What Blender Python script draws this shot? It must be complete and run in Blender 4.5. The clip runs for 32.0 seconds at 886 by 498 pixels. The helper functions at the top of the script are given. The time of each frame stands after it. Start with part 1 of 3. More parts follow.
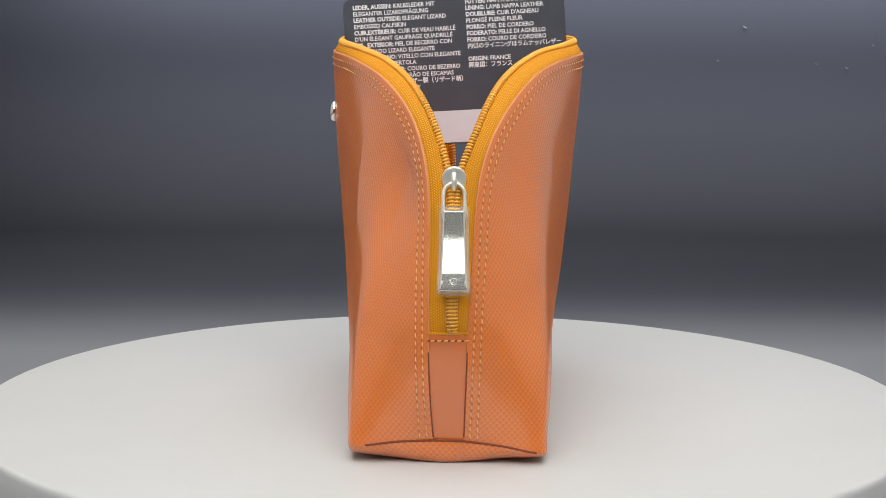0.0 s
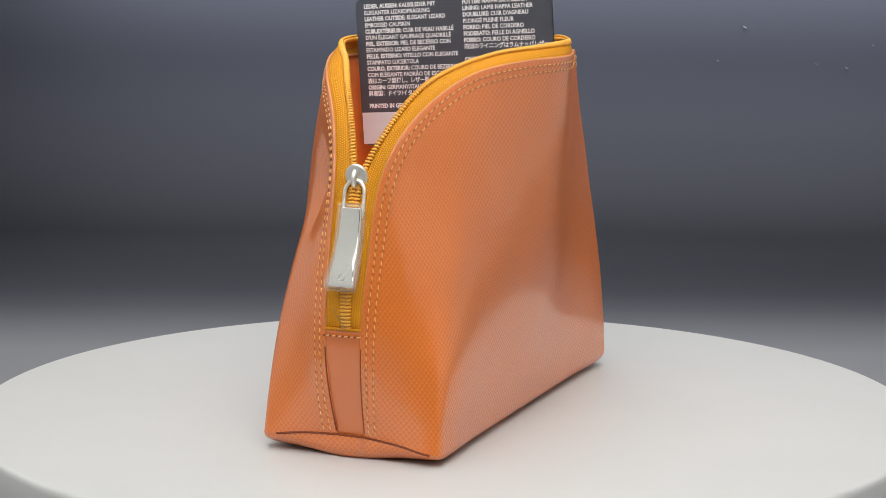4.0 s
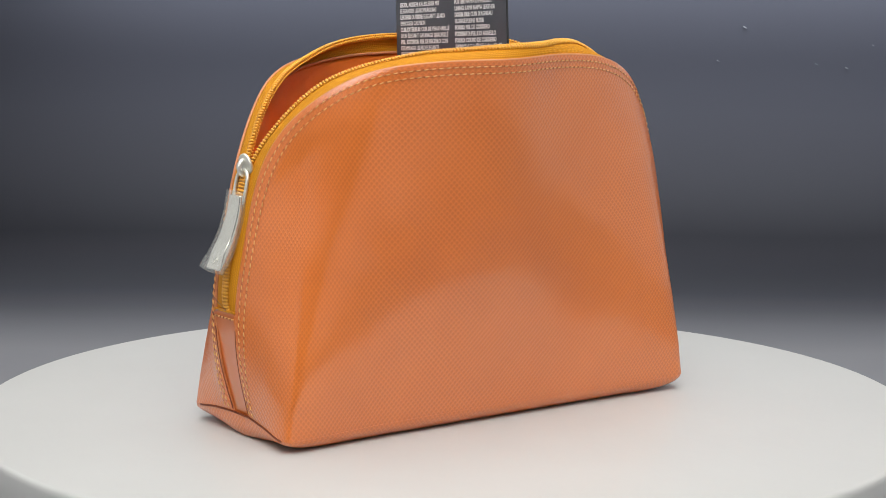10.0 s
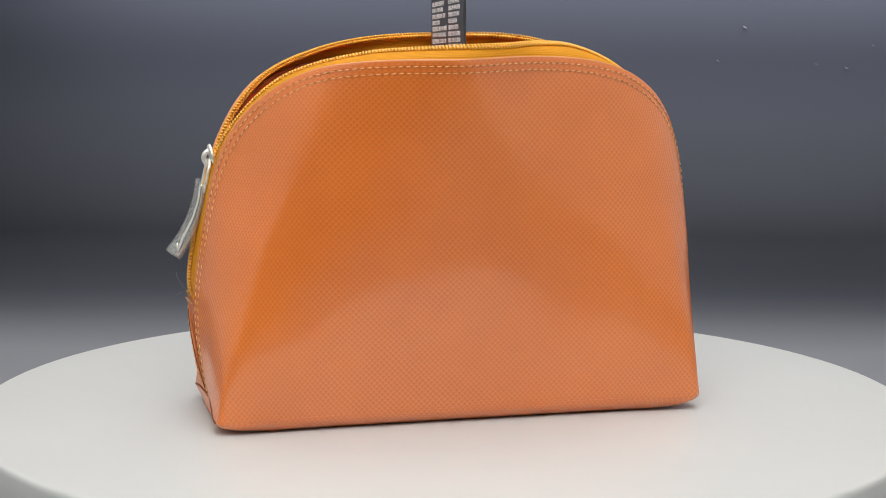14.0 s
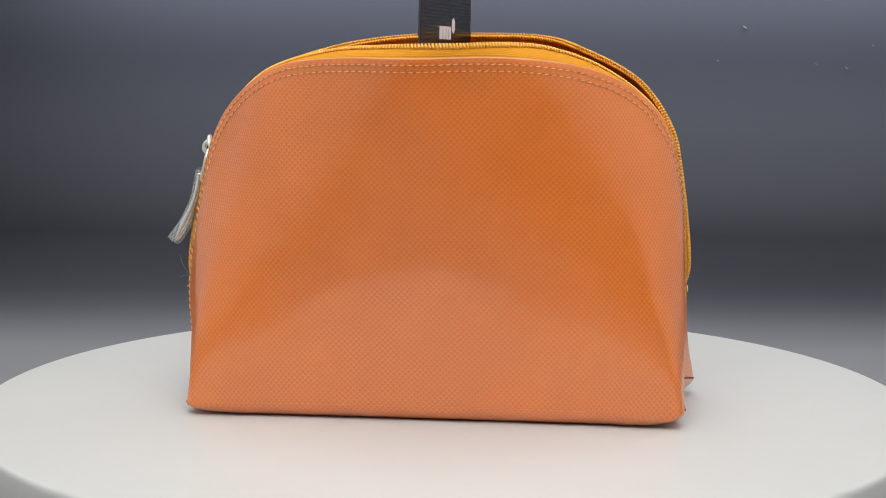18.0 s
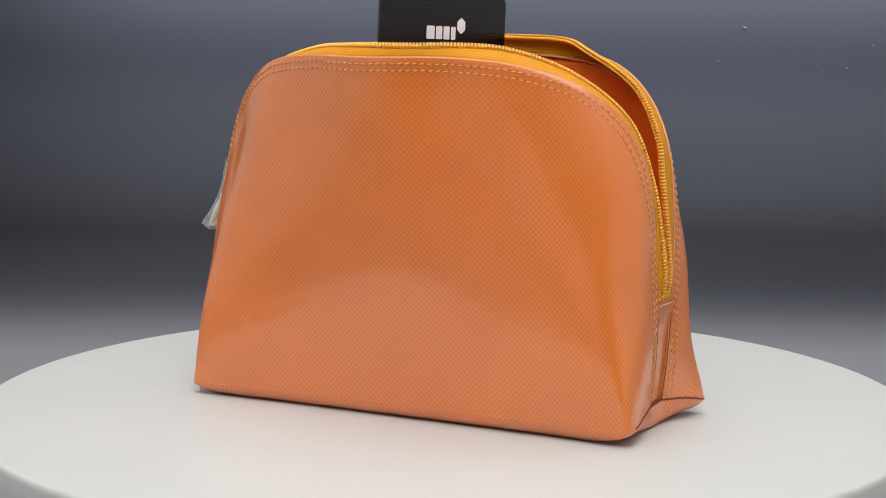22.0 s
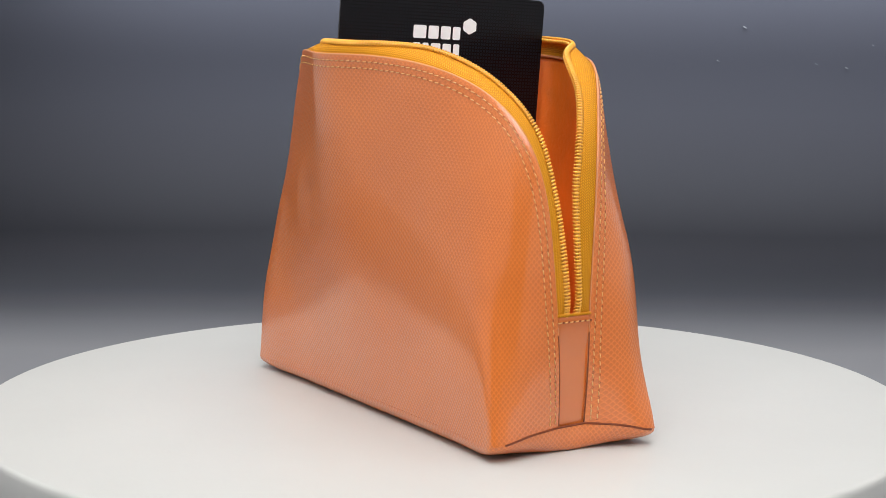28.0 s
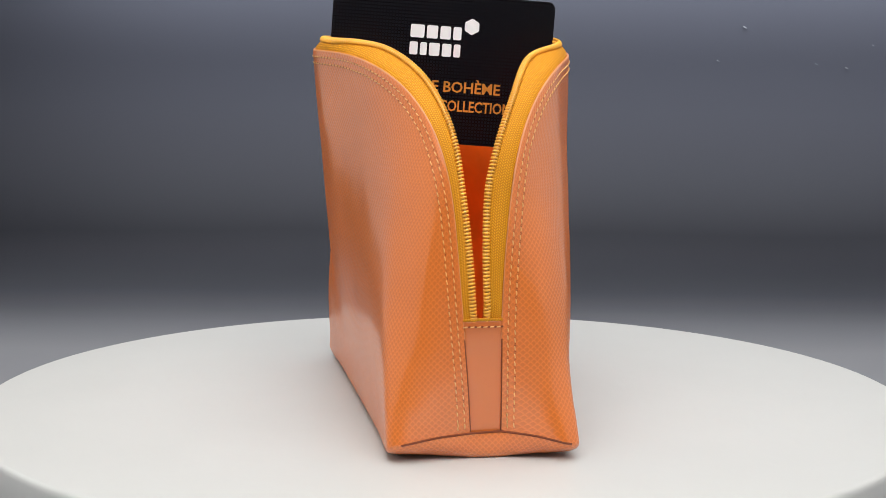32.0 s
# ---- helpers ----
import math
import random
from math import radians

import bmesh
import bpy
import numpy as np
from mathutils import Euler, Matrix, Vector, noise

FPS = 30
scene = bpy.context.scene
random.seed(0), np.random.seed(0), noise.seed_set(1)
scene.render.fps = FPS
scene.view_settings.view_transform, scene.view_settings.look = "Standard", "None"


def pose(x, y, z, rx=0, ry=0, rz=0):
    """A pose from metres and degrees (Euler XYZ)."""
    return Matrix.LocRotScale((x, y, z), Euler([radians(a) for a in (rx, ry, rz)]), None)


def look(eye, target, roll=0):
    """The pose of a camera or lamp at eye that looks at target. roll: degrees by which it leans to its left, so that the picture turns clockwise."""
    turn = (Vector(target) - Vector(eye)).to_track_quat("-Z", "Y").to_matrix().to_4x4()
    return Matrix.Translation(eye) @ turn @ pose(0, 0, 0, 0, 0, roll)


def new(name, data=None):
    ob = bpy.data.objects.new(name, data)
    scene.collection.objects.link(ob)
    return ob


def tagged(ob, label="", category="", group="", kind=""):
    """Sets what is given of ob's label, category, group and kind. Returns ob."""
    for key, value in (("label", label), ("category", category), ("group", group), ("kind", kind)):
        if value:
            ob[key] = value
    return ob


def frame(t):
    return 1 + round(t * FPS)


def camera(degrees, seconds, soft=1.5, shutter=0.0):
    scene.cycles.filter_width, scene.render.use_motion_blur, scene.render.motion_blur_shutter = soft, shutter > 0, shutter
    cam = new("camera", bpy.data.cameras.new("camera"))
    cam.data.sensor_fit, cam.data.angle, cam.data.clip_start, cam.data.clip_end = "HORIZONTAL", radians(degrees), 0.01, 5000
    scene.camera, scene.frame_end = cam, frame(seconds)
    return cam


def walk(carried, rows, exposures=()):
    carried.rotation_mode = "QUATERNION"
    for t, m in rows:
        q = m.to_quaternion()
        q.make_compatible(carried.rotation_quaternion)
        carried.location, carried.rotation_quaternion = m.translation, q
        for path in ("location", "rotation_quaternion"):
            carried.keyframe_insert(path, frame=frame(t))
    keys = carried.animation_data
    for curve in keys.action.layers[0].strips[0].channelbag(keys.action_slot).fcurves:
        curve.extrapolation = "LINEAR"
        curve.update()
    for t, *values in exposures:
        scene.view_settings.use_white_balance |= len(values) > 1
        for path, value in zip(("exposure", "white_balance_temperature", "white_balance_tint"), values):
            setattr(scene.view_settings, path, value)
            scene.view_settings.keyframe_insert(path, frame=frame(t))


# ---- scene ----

# ---- camera ----
cam = camera(23.9, 32.0, soft=0.8)
EYE = pose(0.0, -0.8103, 0.1906, 80.97, 0, 0.119) @ pose(0, 0, 0, 0, 0, 0.341)
walk(cam, [(0, EYE), (32, EYE)], exposures=[(0, 0.0), (22, 0.02), (28, 0.15), (32, 0.15)])


# ---- light ----
world = bpy.data.worlds.new("studio")
scene.world = world
world.use_nodes = True
world.node_tree.nodes["Background"].inputs[0].default_value = (0.8, 0.88, 1.0, 1)
world.node_tree.nodes["Background"].inputs[1].default_value = 0.06


def softbox(name, eye, target, width, height, watts, colour, spread):
    data = bpy.data.lights.new(name, "AREA")
    data.shape, data.size, data.size_y, data.energy, data.color = "RECTANGLE", width, height, watts, colour
    data.spread = radians(spread)
    ob = new(name, data)
    ob.matrix_world = look(eye, target)
    return ob


softbox("main_softbox", (0.0, -0.62, 0.88), (0, 0, 0.05), 1.6, 1.0, 4.9, (1.0, 0.99, 0.965), 70)
softbox("overhead_softbox", (0.0, 0.2, 0.95), (0, 0.04, 0.0), 1.5, 1.0, 4.2, (1.0, 0.99, 0.965), 95)
softbox("west_softbox", (-0.46, -0.3, 0.48), (0, -0.3, 0.48), 1.7, 0.94, 1.35, (1.0, 0.985, 0.96), 180)
softbox("east_softbox", (0.46, -0.3, 0.48), (0, -0.3, 0.48), 1.7, 0.94, 1.35, (1.0, 0.985, 0.96), 180)
rail = softbox("backdrop_light", (0, 0, 1), (0, 0, 0), 1.0, 0.05, 5.4, (0.94, 0.97, 1.0), 140)
rail.matrix_world = pose(0.23, 0.52, 0.255, 68, 0, 0)


# ---- materials ----
def material(name):
    m = bpy.data.materials.new(name)
    m.use_nodes = True
    nt = m.node_tree
    return m, nt, nt.nodes["Principled BSDF"]


def add(nt, kind, **values):
    n = nt.nodes.new(kind)
    for key, value in values.items():
        setattr(n, key, value)
    return n


def math_node(nt, op, a, b=None, clamp=False):
    n = add(nt, "ShaderNodeMath", operation=op, use_clamp=clamp)
    for i, v in enumerate((a, b)):
        if v is None:
            continue
        if isinstance(v, (int, float)):
            n.inputs[i].default_value = v
        else:
            nt.links.new(v, n.inputs[i])
    return n.outputs[0]


def noise_node(nt, vector, scale, detail=3.0, rough=0.55):
    n = add(nt, "ShaderNodeTexNoise")
    n.inputs["Scale"].default_value = scale
    n.inputs["Detail"].default_value = detail
    n.inputs["Roughness"].default_value = rough
    nt.links.new(vector, n.inputs["Vector"])
    return n.outputs["Fac"]


def ramp_node(nt, fac, stops):
    n = add(nt, "ShaderNodeValToRGB")
    els = n.color_ramp.elements
    while len(els) < len(stops):
        els.new(0.5)
    for e, (pos, col) in zip(els, stops):
        e.position, e.color = pos, (*col, 1)
    nt.links.new(fac, n.inputs[0])
    return n.outputs[0]


def bump_node(nt, height, strength, distance, normal=None):
    n = add(nt, "ShaderNodeBump")
    n.inputs["Strength"].default_value = strength
    n.inputs["Distance"].default_value = distance
    nt.links.new(height, n.inputs["Height"])
    if normal is not None:
        nt.links.new(normal, n.inputs["Normal"])
    return n.outputs[0]


def mix_node(nt, fac, a, b):
    n = add(nt, "ShaderNodeMix", data_type="RGBA")
    for sock, v in ((n.inputs[0], fac), (n.inputs[6], a), (n.inputs[7], b)):
        if isinstance(v, (int, float)):
            sock.default_value = v
        elif isinstance(v, tuple):
            sock.default_value = (*v, 1)
        else:
            nt.links.new(v, sock)
    return n.outputs[2]


def plain(name, colour, rough, metal=0.0, grain=0.0, scale=400, vary=0.12, spec=0.5):
    """A surface with a fine grain and a slight unevenness of colour."""
    m, nt, b = material(name)
    tc = add(nt, "ShaderNodeTexCoord").outputs["Object"]
    big = noise_node(nt, tc, scale * 0.08)
    lo = tuple(c * (1 - vary) for c in colour)
    hi = tuple(min(1, c * (1 + vary)) for c in colour)
    nt.links.new(ramp_node(nt, big, [(0.3, lo), (0.7, hi)]), b.inputs["Base Color"])
    b.inputs["Roughness"].default_value = rough
    b.inputs["Metallic"].default_value = metal
    b.inputs["Specular IOR Level"].default_value = spec
    if grain:
        nt.links.new(bump_node(nt, noise_node(nt, tc, scale, 4), 0.6, grain), b.inputs["Normal"])
    return m


def lizard_leather(name, smooth=False):
    """Glazed calfskin with rows of small pressed scales, laid out by the unrolled panel."""
    m, nt, b = material(name)
    uv = add(nt, "ShaderNodeUVMap", uv_map="panel").outputs[0]
    tc = add(nt, "ShaderNodeTexCoord").outputs["Object"]
    warp = add(nt, "ShaderNodeTexNoise")
    warp.inputs["Scale"].default_value = 45
    nt.links.new(uv, warp.inputs["Vector"])
    wv = add(nt, "ShaderNodeVectorMath", operation="MULTIPLY_ADD")
    nt.links.new(warp.outputs["Color"], wv.inputs[0])
    wv.inputs[1].default_value = (0.0016, 0.0016, 0)
    nt.links.new(uv, wv.inputs[2])
    sep = add(nt, "ShaderNodeSeparateXYZ")
    nt.links.new(wv.outputs[0], sep.inputs[0])
    # two interleaved lattices of scales, 2.2 mm wide, rows 1.15 mm apart
    u = math_node(nt, "MULTIPLY", sep.outputs[0], 1 / 0.0022)
    v = math_node(nt, "MULTIPLY", sep.outputs[1], 1 / 0.0023)
    dist, slope = [], []
    for off in (0.0, 0.5):
        fu = math_node(nt, "SUBTRACT", math_node(nt, "FRACT", math_node(nt, "ADD", u, off)), 0.5)
        fv = math_node(nt, "SUBTRACT", math_node(nt, "FRACT", math_node(nt, "ADD", v, off)), 0.5)
        slope.append(fv)
        fu = math_node(nt, "ABSOLUTE", fu)
        fv = math_node(nt, "ABSOLUTE", fv)
        q = math_node(nt, "ADD", math_node(nt, "POWER", fu, 1.9), math_node(nt, "POWER", fv, 1.9))
        dist.append(math_node(nt, "POWER", q, 1 / 1.9))
    # a raised line runs where two scales meet
    d = math_node(nt, "ABSOLUTE", math_node(nt, "SUBTRACT", dist[0], dist[1]))
    net = add(nt, "ShaderNodeMapRange", interpolation_type="SMOOTHSTEP")
    net.inputs[1].default_value, net.inputs[2].default_value = 0.40, 0.04
    nt.links.new(d, net.inputs[0])
    # each scale tilts a little over the next one down
    near = math_node(nt, "LESS_THAN", dist[0], dist[1])
    far = math_node(nt, "SUBTRACT", 1.0, near)
    tilt = math_node(nt, "ADD", math_node(nt, "MULTIPLY", slope[0], near), math_node(nt, "MULTIPLY", slope[1], far))
    # the line stands out most round the upper side of each scale
    arch = math_node(nt, "MULTIPLY_ADD", tilt, 1.2)
    arch.node.inputs[2].default_value = 0.72
    rim = math_node(nt, "MULTIPLY", net.outputs[0], arch, clamp=True)
    relief = math_node(nt, "ADD", rim, math_node(nt, "MULTIPLY", tilt, -0.7))
    big = noise_node(nt, tc, 22, 3)
    patch = noise_node(nt, tc, 38, 2)
    colour = ramp_node(nt, big, [(0.3, (0.75, 0.184, 0.023)), (0.7, (0.82, 0.214, 0.033))])
    if not smooth:
        # the press has bitten unevenly: some patches are nearly smooth
        bite = add(nt, "ShaderNodeMapRange", interpolation_type="SMOOTHSTEP")
        bite.inputs[1].default_value, bite.inputs[2].default_value = 0.36, 0.62
        bite.inputs[3].default_value, bite.inputs[4].default_value = 0.8, 1.0
        nt.links.new(patch, bite.inputs[0])
        low = mix_node(nt, 0.40, colour, (0.36, 0.068, 0.004))
        pit = math_node(nt, "MULTIPLY", math_node(nt, "SUBTRACT", 1.0, rim), bite.outputs[0], clamp=True)
        colour = mix_node(nt, pit, colour, low)
    else:
        colour = mix_node(nt, 0.35, colour, (0.36, 0.068, 0.004))
    nt.links.new(colour, b.inputs["Base Color"])
    b.inputs["Roughness"].default_value = 0.34
    # the glaze is broken by the scales, so it loses its gloss at a glancing angle
    lw = add(nt, "ShaderNodeLayerWeight")
    lw.inputs[0].default_value = 0.5
    gloss = math_node(nt, "SUBTRACT", 1.0, math_node(nt, "POWER", lw.outputs["Facing"], 4.0), clamp=True)
    nt.links.new(gloss, b.inputs["Coat Weight"])
    nt.links.new(math_node(nt, "MULTIPLY", gloss, 0.5), b.inputs["Specular IOR Level"])
    b.inputs["Coat IOR"].default_value = 1.70
    b.inputs["Coat Roughness"].default_value = 0.13
    fine = noise_node(nt, tc, 1400, 3)
    soft = bump_node(nt, noise_node(nt, tc, 120, 2), 0.22, 0.0006)
    fine_n = bump_node(nt, fine, 0.25, 0.0001, soft)
    if smooth:
        nt.links.new(fine_n, b.inputs["Normal"])
    else:
        nt.links.new(bump_node(nt, relief, 0.50, 0.00022, fine_n), b.inputs["Normal"])
        nt.links.new(bump_node(nt, relief, 0.045, 0.00020, soft), b.inputs["Coat Normal"])
    return m


def woven(name, colour, dark):
    """Ribbed polyester zip tape: slanting ribs by the tape's own length and width."""
    m, nt, b = material(name)
    uv = add(nt, "ShaderNodeUVMap", uv_map="panel").outputs[0]
    sep = add(nt, "ShaderNodeSeparateXYZ")
    nt.links.new(uv, sep.inputs[0])
    a = math_node(nt, "MULTIPLY", sep.outputs[0], 2 * math.pi / 0.0010)
    w = math_node(nt, "MULTIPLY", sep.outputs[1], 2 * math.pi / 0.0008)
    zig = math_node(nt, "PINGPONG", sep.outputs[1], 0.0011)
    a2 = math_node(nt, "ADD", a, math_node(nt, "MULTIPLY", zig, 2 * math.pi / 0.0011))
    h = math_node(nt, "MULTIPLY", math_node(nt, "ADD", math_node(nt, "SINE", a2), 1.0),
                  math_node(nt, "ADD", math_node(nt, "SINE", w), 1.6))
    h = math_node(nt, "MULTIPLY", h, 0.2)
    nt.links.new(mix_node(nt, h, dark, colour), b.inputs["Base Color"])
    b.inputs["Roughness"].default_value = 0.62
    b.inputs["Specular IOR Level"].default_value = 0.25
    nt.links.new(bump_node(nt, h, 0.8, 0.00025), b.inputs["Normal"])
    return m


def clear_film(name):
    m, nt, b = material(name)
    b.inputs["Base Color"].default_value = (0.88, 0.89, 0.87, 1)
    b.inputs["Roughness"].default_value = 0.12
    b.inputs["IOR"].default_value = 1.3
    tc = add(nt, "ShaderNodeTexCoord").outputs["Object"]
    nt.links.new(bump_node(nt, noise_node(nt, tc, 260, 2), 0.5, 0.0006), b.inputs["Normal"])
    clear = add(nt, "ShaderNodeBsdfTransparent")
    clear.inputs[0].default_value = (0.97, 0.98, 0.97, 1)
    mix = add(nt, "ShaderNodeMixShader")
    mix.inputs[0].default_value = 0.18
    nt.links.new(clear.outputs[0], mix.inputs[1])
    nt.links.new(b.outputs[0], mix.inputs[2])
    nt.links.new(mix.outputs[0], nt.nodes["Material Output"].inputs[0])
    return m


def ringed_board(name):
    """Black coated card with rows of faint pressed rings."""
    m, nt, b = material(name)
    uv = add(nt, "ShaderNodeUVMap", uv_map="panel").outputs[0]
    sep = add(nt, "ShaderNodeSeparateXYZ")
    nt.links.new(uv, sep.inputs[0])
    u = math_node(nt, "MULTIPLY", sep.outputs[0], 1 / 0.0024)
    v = math_node(nt, "MULTIPLY", sep.outputs[1], 1 / 0.0026)
    best = None
    for off in (0.0, 0.5):
        fu = math_node(nt, "SUBTRACT", math_node(nt, "FRACT", math_node(nt, "ADD", u, off)), 0.5)
        fv = math_node(nt, "SUBTRACT", math_node(nt, "FRACT", math_node(nt, "ADD", v, off)), 0.5)
        r = math_node(nt, "SQRT", math_node(nt, "ADD", math_node(nt, "MULTIPLY", fu, fu), math_node(nt, "MULTIPLY", fv, fv)))
        best = r if best is None else math_node(nt, "MINIMUM", best, r)
    ring = math_node(nt, "ABSOLUTE", math_node(nt, "SUBTRACT", best, 0.26))
    mask = add(nt, "ShaderNodeMapRange", interpolation_type="SMOOTHSTEP")
    mask.inputs[1].default_value, mask.inputs[2].default_value = 0.12, 0.04
    nt.links.new(ring, mask.inputs[0])
    nt.links.new(mix_node(nt, mask.outputs[0], (0.0045, 0.0043, 0.0075), (0.0022, 0.0022, 0.004)), b.inputs["Base Color"])
    rr = math_node(nt, "MULTIPLY_ADD", mask.outputs[0], -0.2)
    rr.node.inputs[2].default_value = 0.42
    b.inputs["Specular IOR Level"].default_value = 0.26
    nt.links.new(rr, b.inputs["Roughness"])
    nt.links.new(bump_node(nt, mask.outputs[0], 0.3, 0.0001), b.inputs["Normal"])
    return m


LEATHER = lizard_leather("tan lizard-embossed calfskin")
SMOOTH = lizard_leather("tan smooth calfskin", True)
EDGE = plain("pale skived leather edge", (0.62, 0.25, 0.11), 0.5, 0, 0.0002, 900)
LINING = plain("burnt orange nappa", (0.86, 0.20, 0.020), 0.42, 0, 0.0004, 500, 0.15)
TAPE = woven("ochre woven zip tape", (0.86, 0.40, 0.012), (0.54, 0.195, 0.004))
COIL = plain("ochre nylon coil", (0.86, 0.42, 0.045), 0.32, 0, 0.0001, 900, 0.1)
THREAD = plain("pale yellow thread", (0.76, 0.42, 0.15), 0.6, 0, 0.0001, 2500, 0.15)
HOLE_AND_SHADE = plain("dark needle hole and crease shade", (0.20, 0.040, 0.007), 0.7, 0, 0.0, 600)
STEEL = plain("polished silver metal", (0.82, 0.81, 0.77), 0.16, 1.0, 0.00004, 700, 0.05)
SATIN = plain("satin silver metal", (0.88, 0.87, 0.81), 0.48, 1.0, 0.00004, 900, 0.06)
POLISHED = plain("bright polished metal", (0.84, 0.83, 0.78), 0.13, 1.0, 0.00003, 500, 0.05)
FILM = clear_film("clear plastic film")
BLACK = ringed_board("black ring-pressed card")
BACK = plain("matt black card", (0.072, 0.083, 0.104), 0.46, 0, 0.00003, 900, 0.1)
CORE = plain("dark card core", (0.03, 0.03, 0.033), 0.7, 0, 0.0, 900)
INK = plain("white ink", (0.93, 0.95, 0.96), 0.5, 0, 0.0, 900, 0.03)
STRIP = plain("pale grey paper strip", (0.76, 0.79, 0.84), 0.5, 0, 0.00003, 500, 0.05)
GOLD = plain("gold foil", (0.80, 0.36, 0.06), 0.5, 0.6, 0.0001, 600, 0.2)
WHITE = plain("white laminate", (0.530, 0.535, 0.526), 0.45, 0, 0.00008, 150, 0.02)
WHITE_EDGE = plain("grey-white plastic rim", (0.44, 0.437, 0.432), 0.5, 0, 0.0001, 300, 0.05)


def light_graded_sheet(name):
    """Studio sheet with its light falloff painted in: pale foot, charcoal band, lighter top."""
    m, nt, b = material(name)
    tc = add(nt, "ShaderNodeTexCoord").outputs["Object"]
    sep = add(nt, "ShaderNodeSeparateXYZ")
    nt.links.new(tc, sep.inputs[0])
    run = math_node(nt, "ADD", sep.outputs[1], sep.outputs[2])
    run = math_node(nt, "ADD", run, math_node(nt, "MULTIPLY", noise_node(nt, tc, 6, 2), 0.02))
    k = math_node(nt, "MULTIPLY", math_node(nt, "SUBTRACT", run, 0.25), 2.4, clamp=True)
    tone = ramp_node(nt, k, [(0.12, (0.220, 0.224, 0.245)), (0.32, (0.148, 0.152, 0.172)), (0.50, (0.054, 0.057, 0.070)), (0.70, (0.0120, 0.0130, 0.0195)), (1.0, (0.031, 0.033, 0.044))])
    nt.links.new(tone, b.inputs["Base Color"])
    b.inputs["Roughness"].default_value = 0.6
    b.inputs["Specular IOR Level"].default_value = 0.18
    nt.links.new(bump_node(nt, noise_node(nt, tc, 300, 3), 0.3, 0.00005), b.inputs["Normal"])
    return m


SHEET = light_graded_sheet("studio sheet with light falloff painted in")
DUST = plain("grey dust", (0.16, 0.165, 0.175), 0.9, 0, 0.0, 900)
DARKBOX = plain("black studio curtain", (0.03, 0.03, 0.033), 0.9, 0, 0.0005, 60, 0.2)


# ---- mesh helpers ----
MM = 0.001


def mesh_from(name, verts, faces, mat, uvs=None, smooth=True):
    me = bpy.data.meshes.new(name)
    me.from_pydata([tuple(v) for v in verts], [], faces)
    me.materials.append(mat)
    if uvs is not None:
        layer = me.uv_layers.new(name="panel")
        idx = np.empty(len(me.loops), dtype=np.int32)
        me.loops.foreach_get("vertex_index", idx)
        layer.data.foreach_set("uv", np.asarray(uvs, dtype=np.float32)[idx].ravel())
    if smooth:
        me.polygons.foreach_set("use_smooth", [True] * len(me.polygons))
    me.update()
    return me


def place(name, me, parent=None, label=""):
    ob = new(name, me)
    if parent is not None:
        ob.parent = parent
    return tagged(ob, label)


def part(name, bm, mat, parent, label="", smooth=True):
    me = bpy.data.meshes.new(name)
    bmesh.ops.recalc_face_normals(bm, faces=bm.faces)
    bm.to_mesh(me)
    bm.free()
    me.materials.append(mat)
    if smooth:
        me.polygons.foreach_set("use_smooth", [True] * len(me.polygons))
    return place(name, me, parent, label)


def grid_faces(n, m, closed=False, flip=False):
    """Faces of an n x m grid of vertices, row by row."""
    out = []
    for i in range(n - 1 + (1 if closed else 0)):
        for j in range(m - 1):
            a, b = i * m + j, ((i + 1) % n) * m + j
            q = (a, b, b + 1, a + 1)
            out.append(q[::-1] if flip else q)
    return out


def spline(points, n):
    """A smooth curve through a few points, in n even steps of its length."""
    p = np.array(points, float)
    d = np.sqrt(np.linalg.norm(np.diff(p, axis=0), axis=1))
    k = np.concatenate([[0], np.cumsum(d)])
    m = np.zeros_like(p)
    for i in range(len(p)):
        if i in (0, len(p) - 1):
            a, b = (0, 1) if i == 0 else (-2, -1)
            m[i] = (p[b] - p[a]) / (k[b] - k[a])
        else:
            h0, h1 = k[i] - k[i - 1], k[i + 1] - k[i]
            m[i] = ((p[i] - p[i - 1]) / h0 * h1 + (p[i + 1] - p[i]) / h1 * h0) / (h0 + h1)
    t = np.linspace(0, k[-1], 1600)
    i = np.clip(np.searchsorted(k, t, side="right") - 1, 0, len(p) - 2)
    h = (k[i + 1] - k[i])[:, None]
    s = ((t - k[i]) / (k[i + 1] - k[i]))[:, None]
    c = ((2 * s**3 - 3 * s**2 + 1) * p[i] + (s**3 - 2 * s**2 + s) * h * m[i]
         + (-2 * s**3 + 3 * s**2) * p[i + 1] + (s**3 - s**2) * h * m[i + 1])
    return even(c, n)


def even(c, n):
    length = np.concatenate([[0], np.cumsum(np.linalg.norm(np.diff(c, axis=0), axis=1))])
    want = np.linspace(0, length[-1], n)
    return np.stack([np.interp(want, length, c[:, k]) for k in range(c.shape[1])], 1)


def unit(v):
    return v / np.maximum(np.linalg.norm(v, axis=-1, keepdims=True), 1e-9)


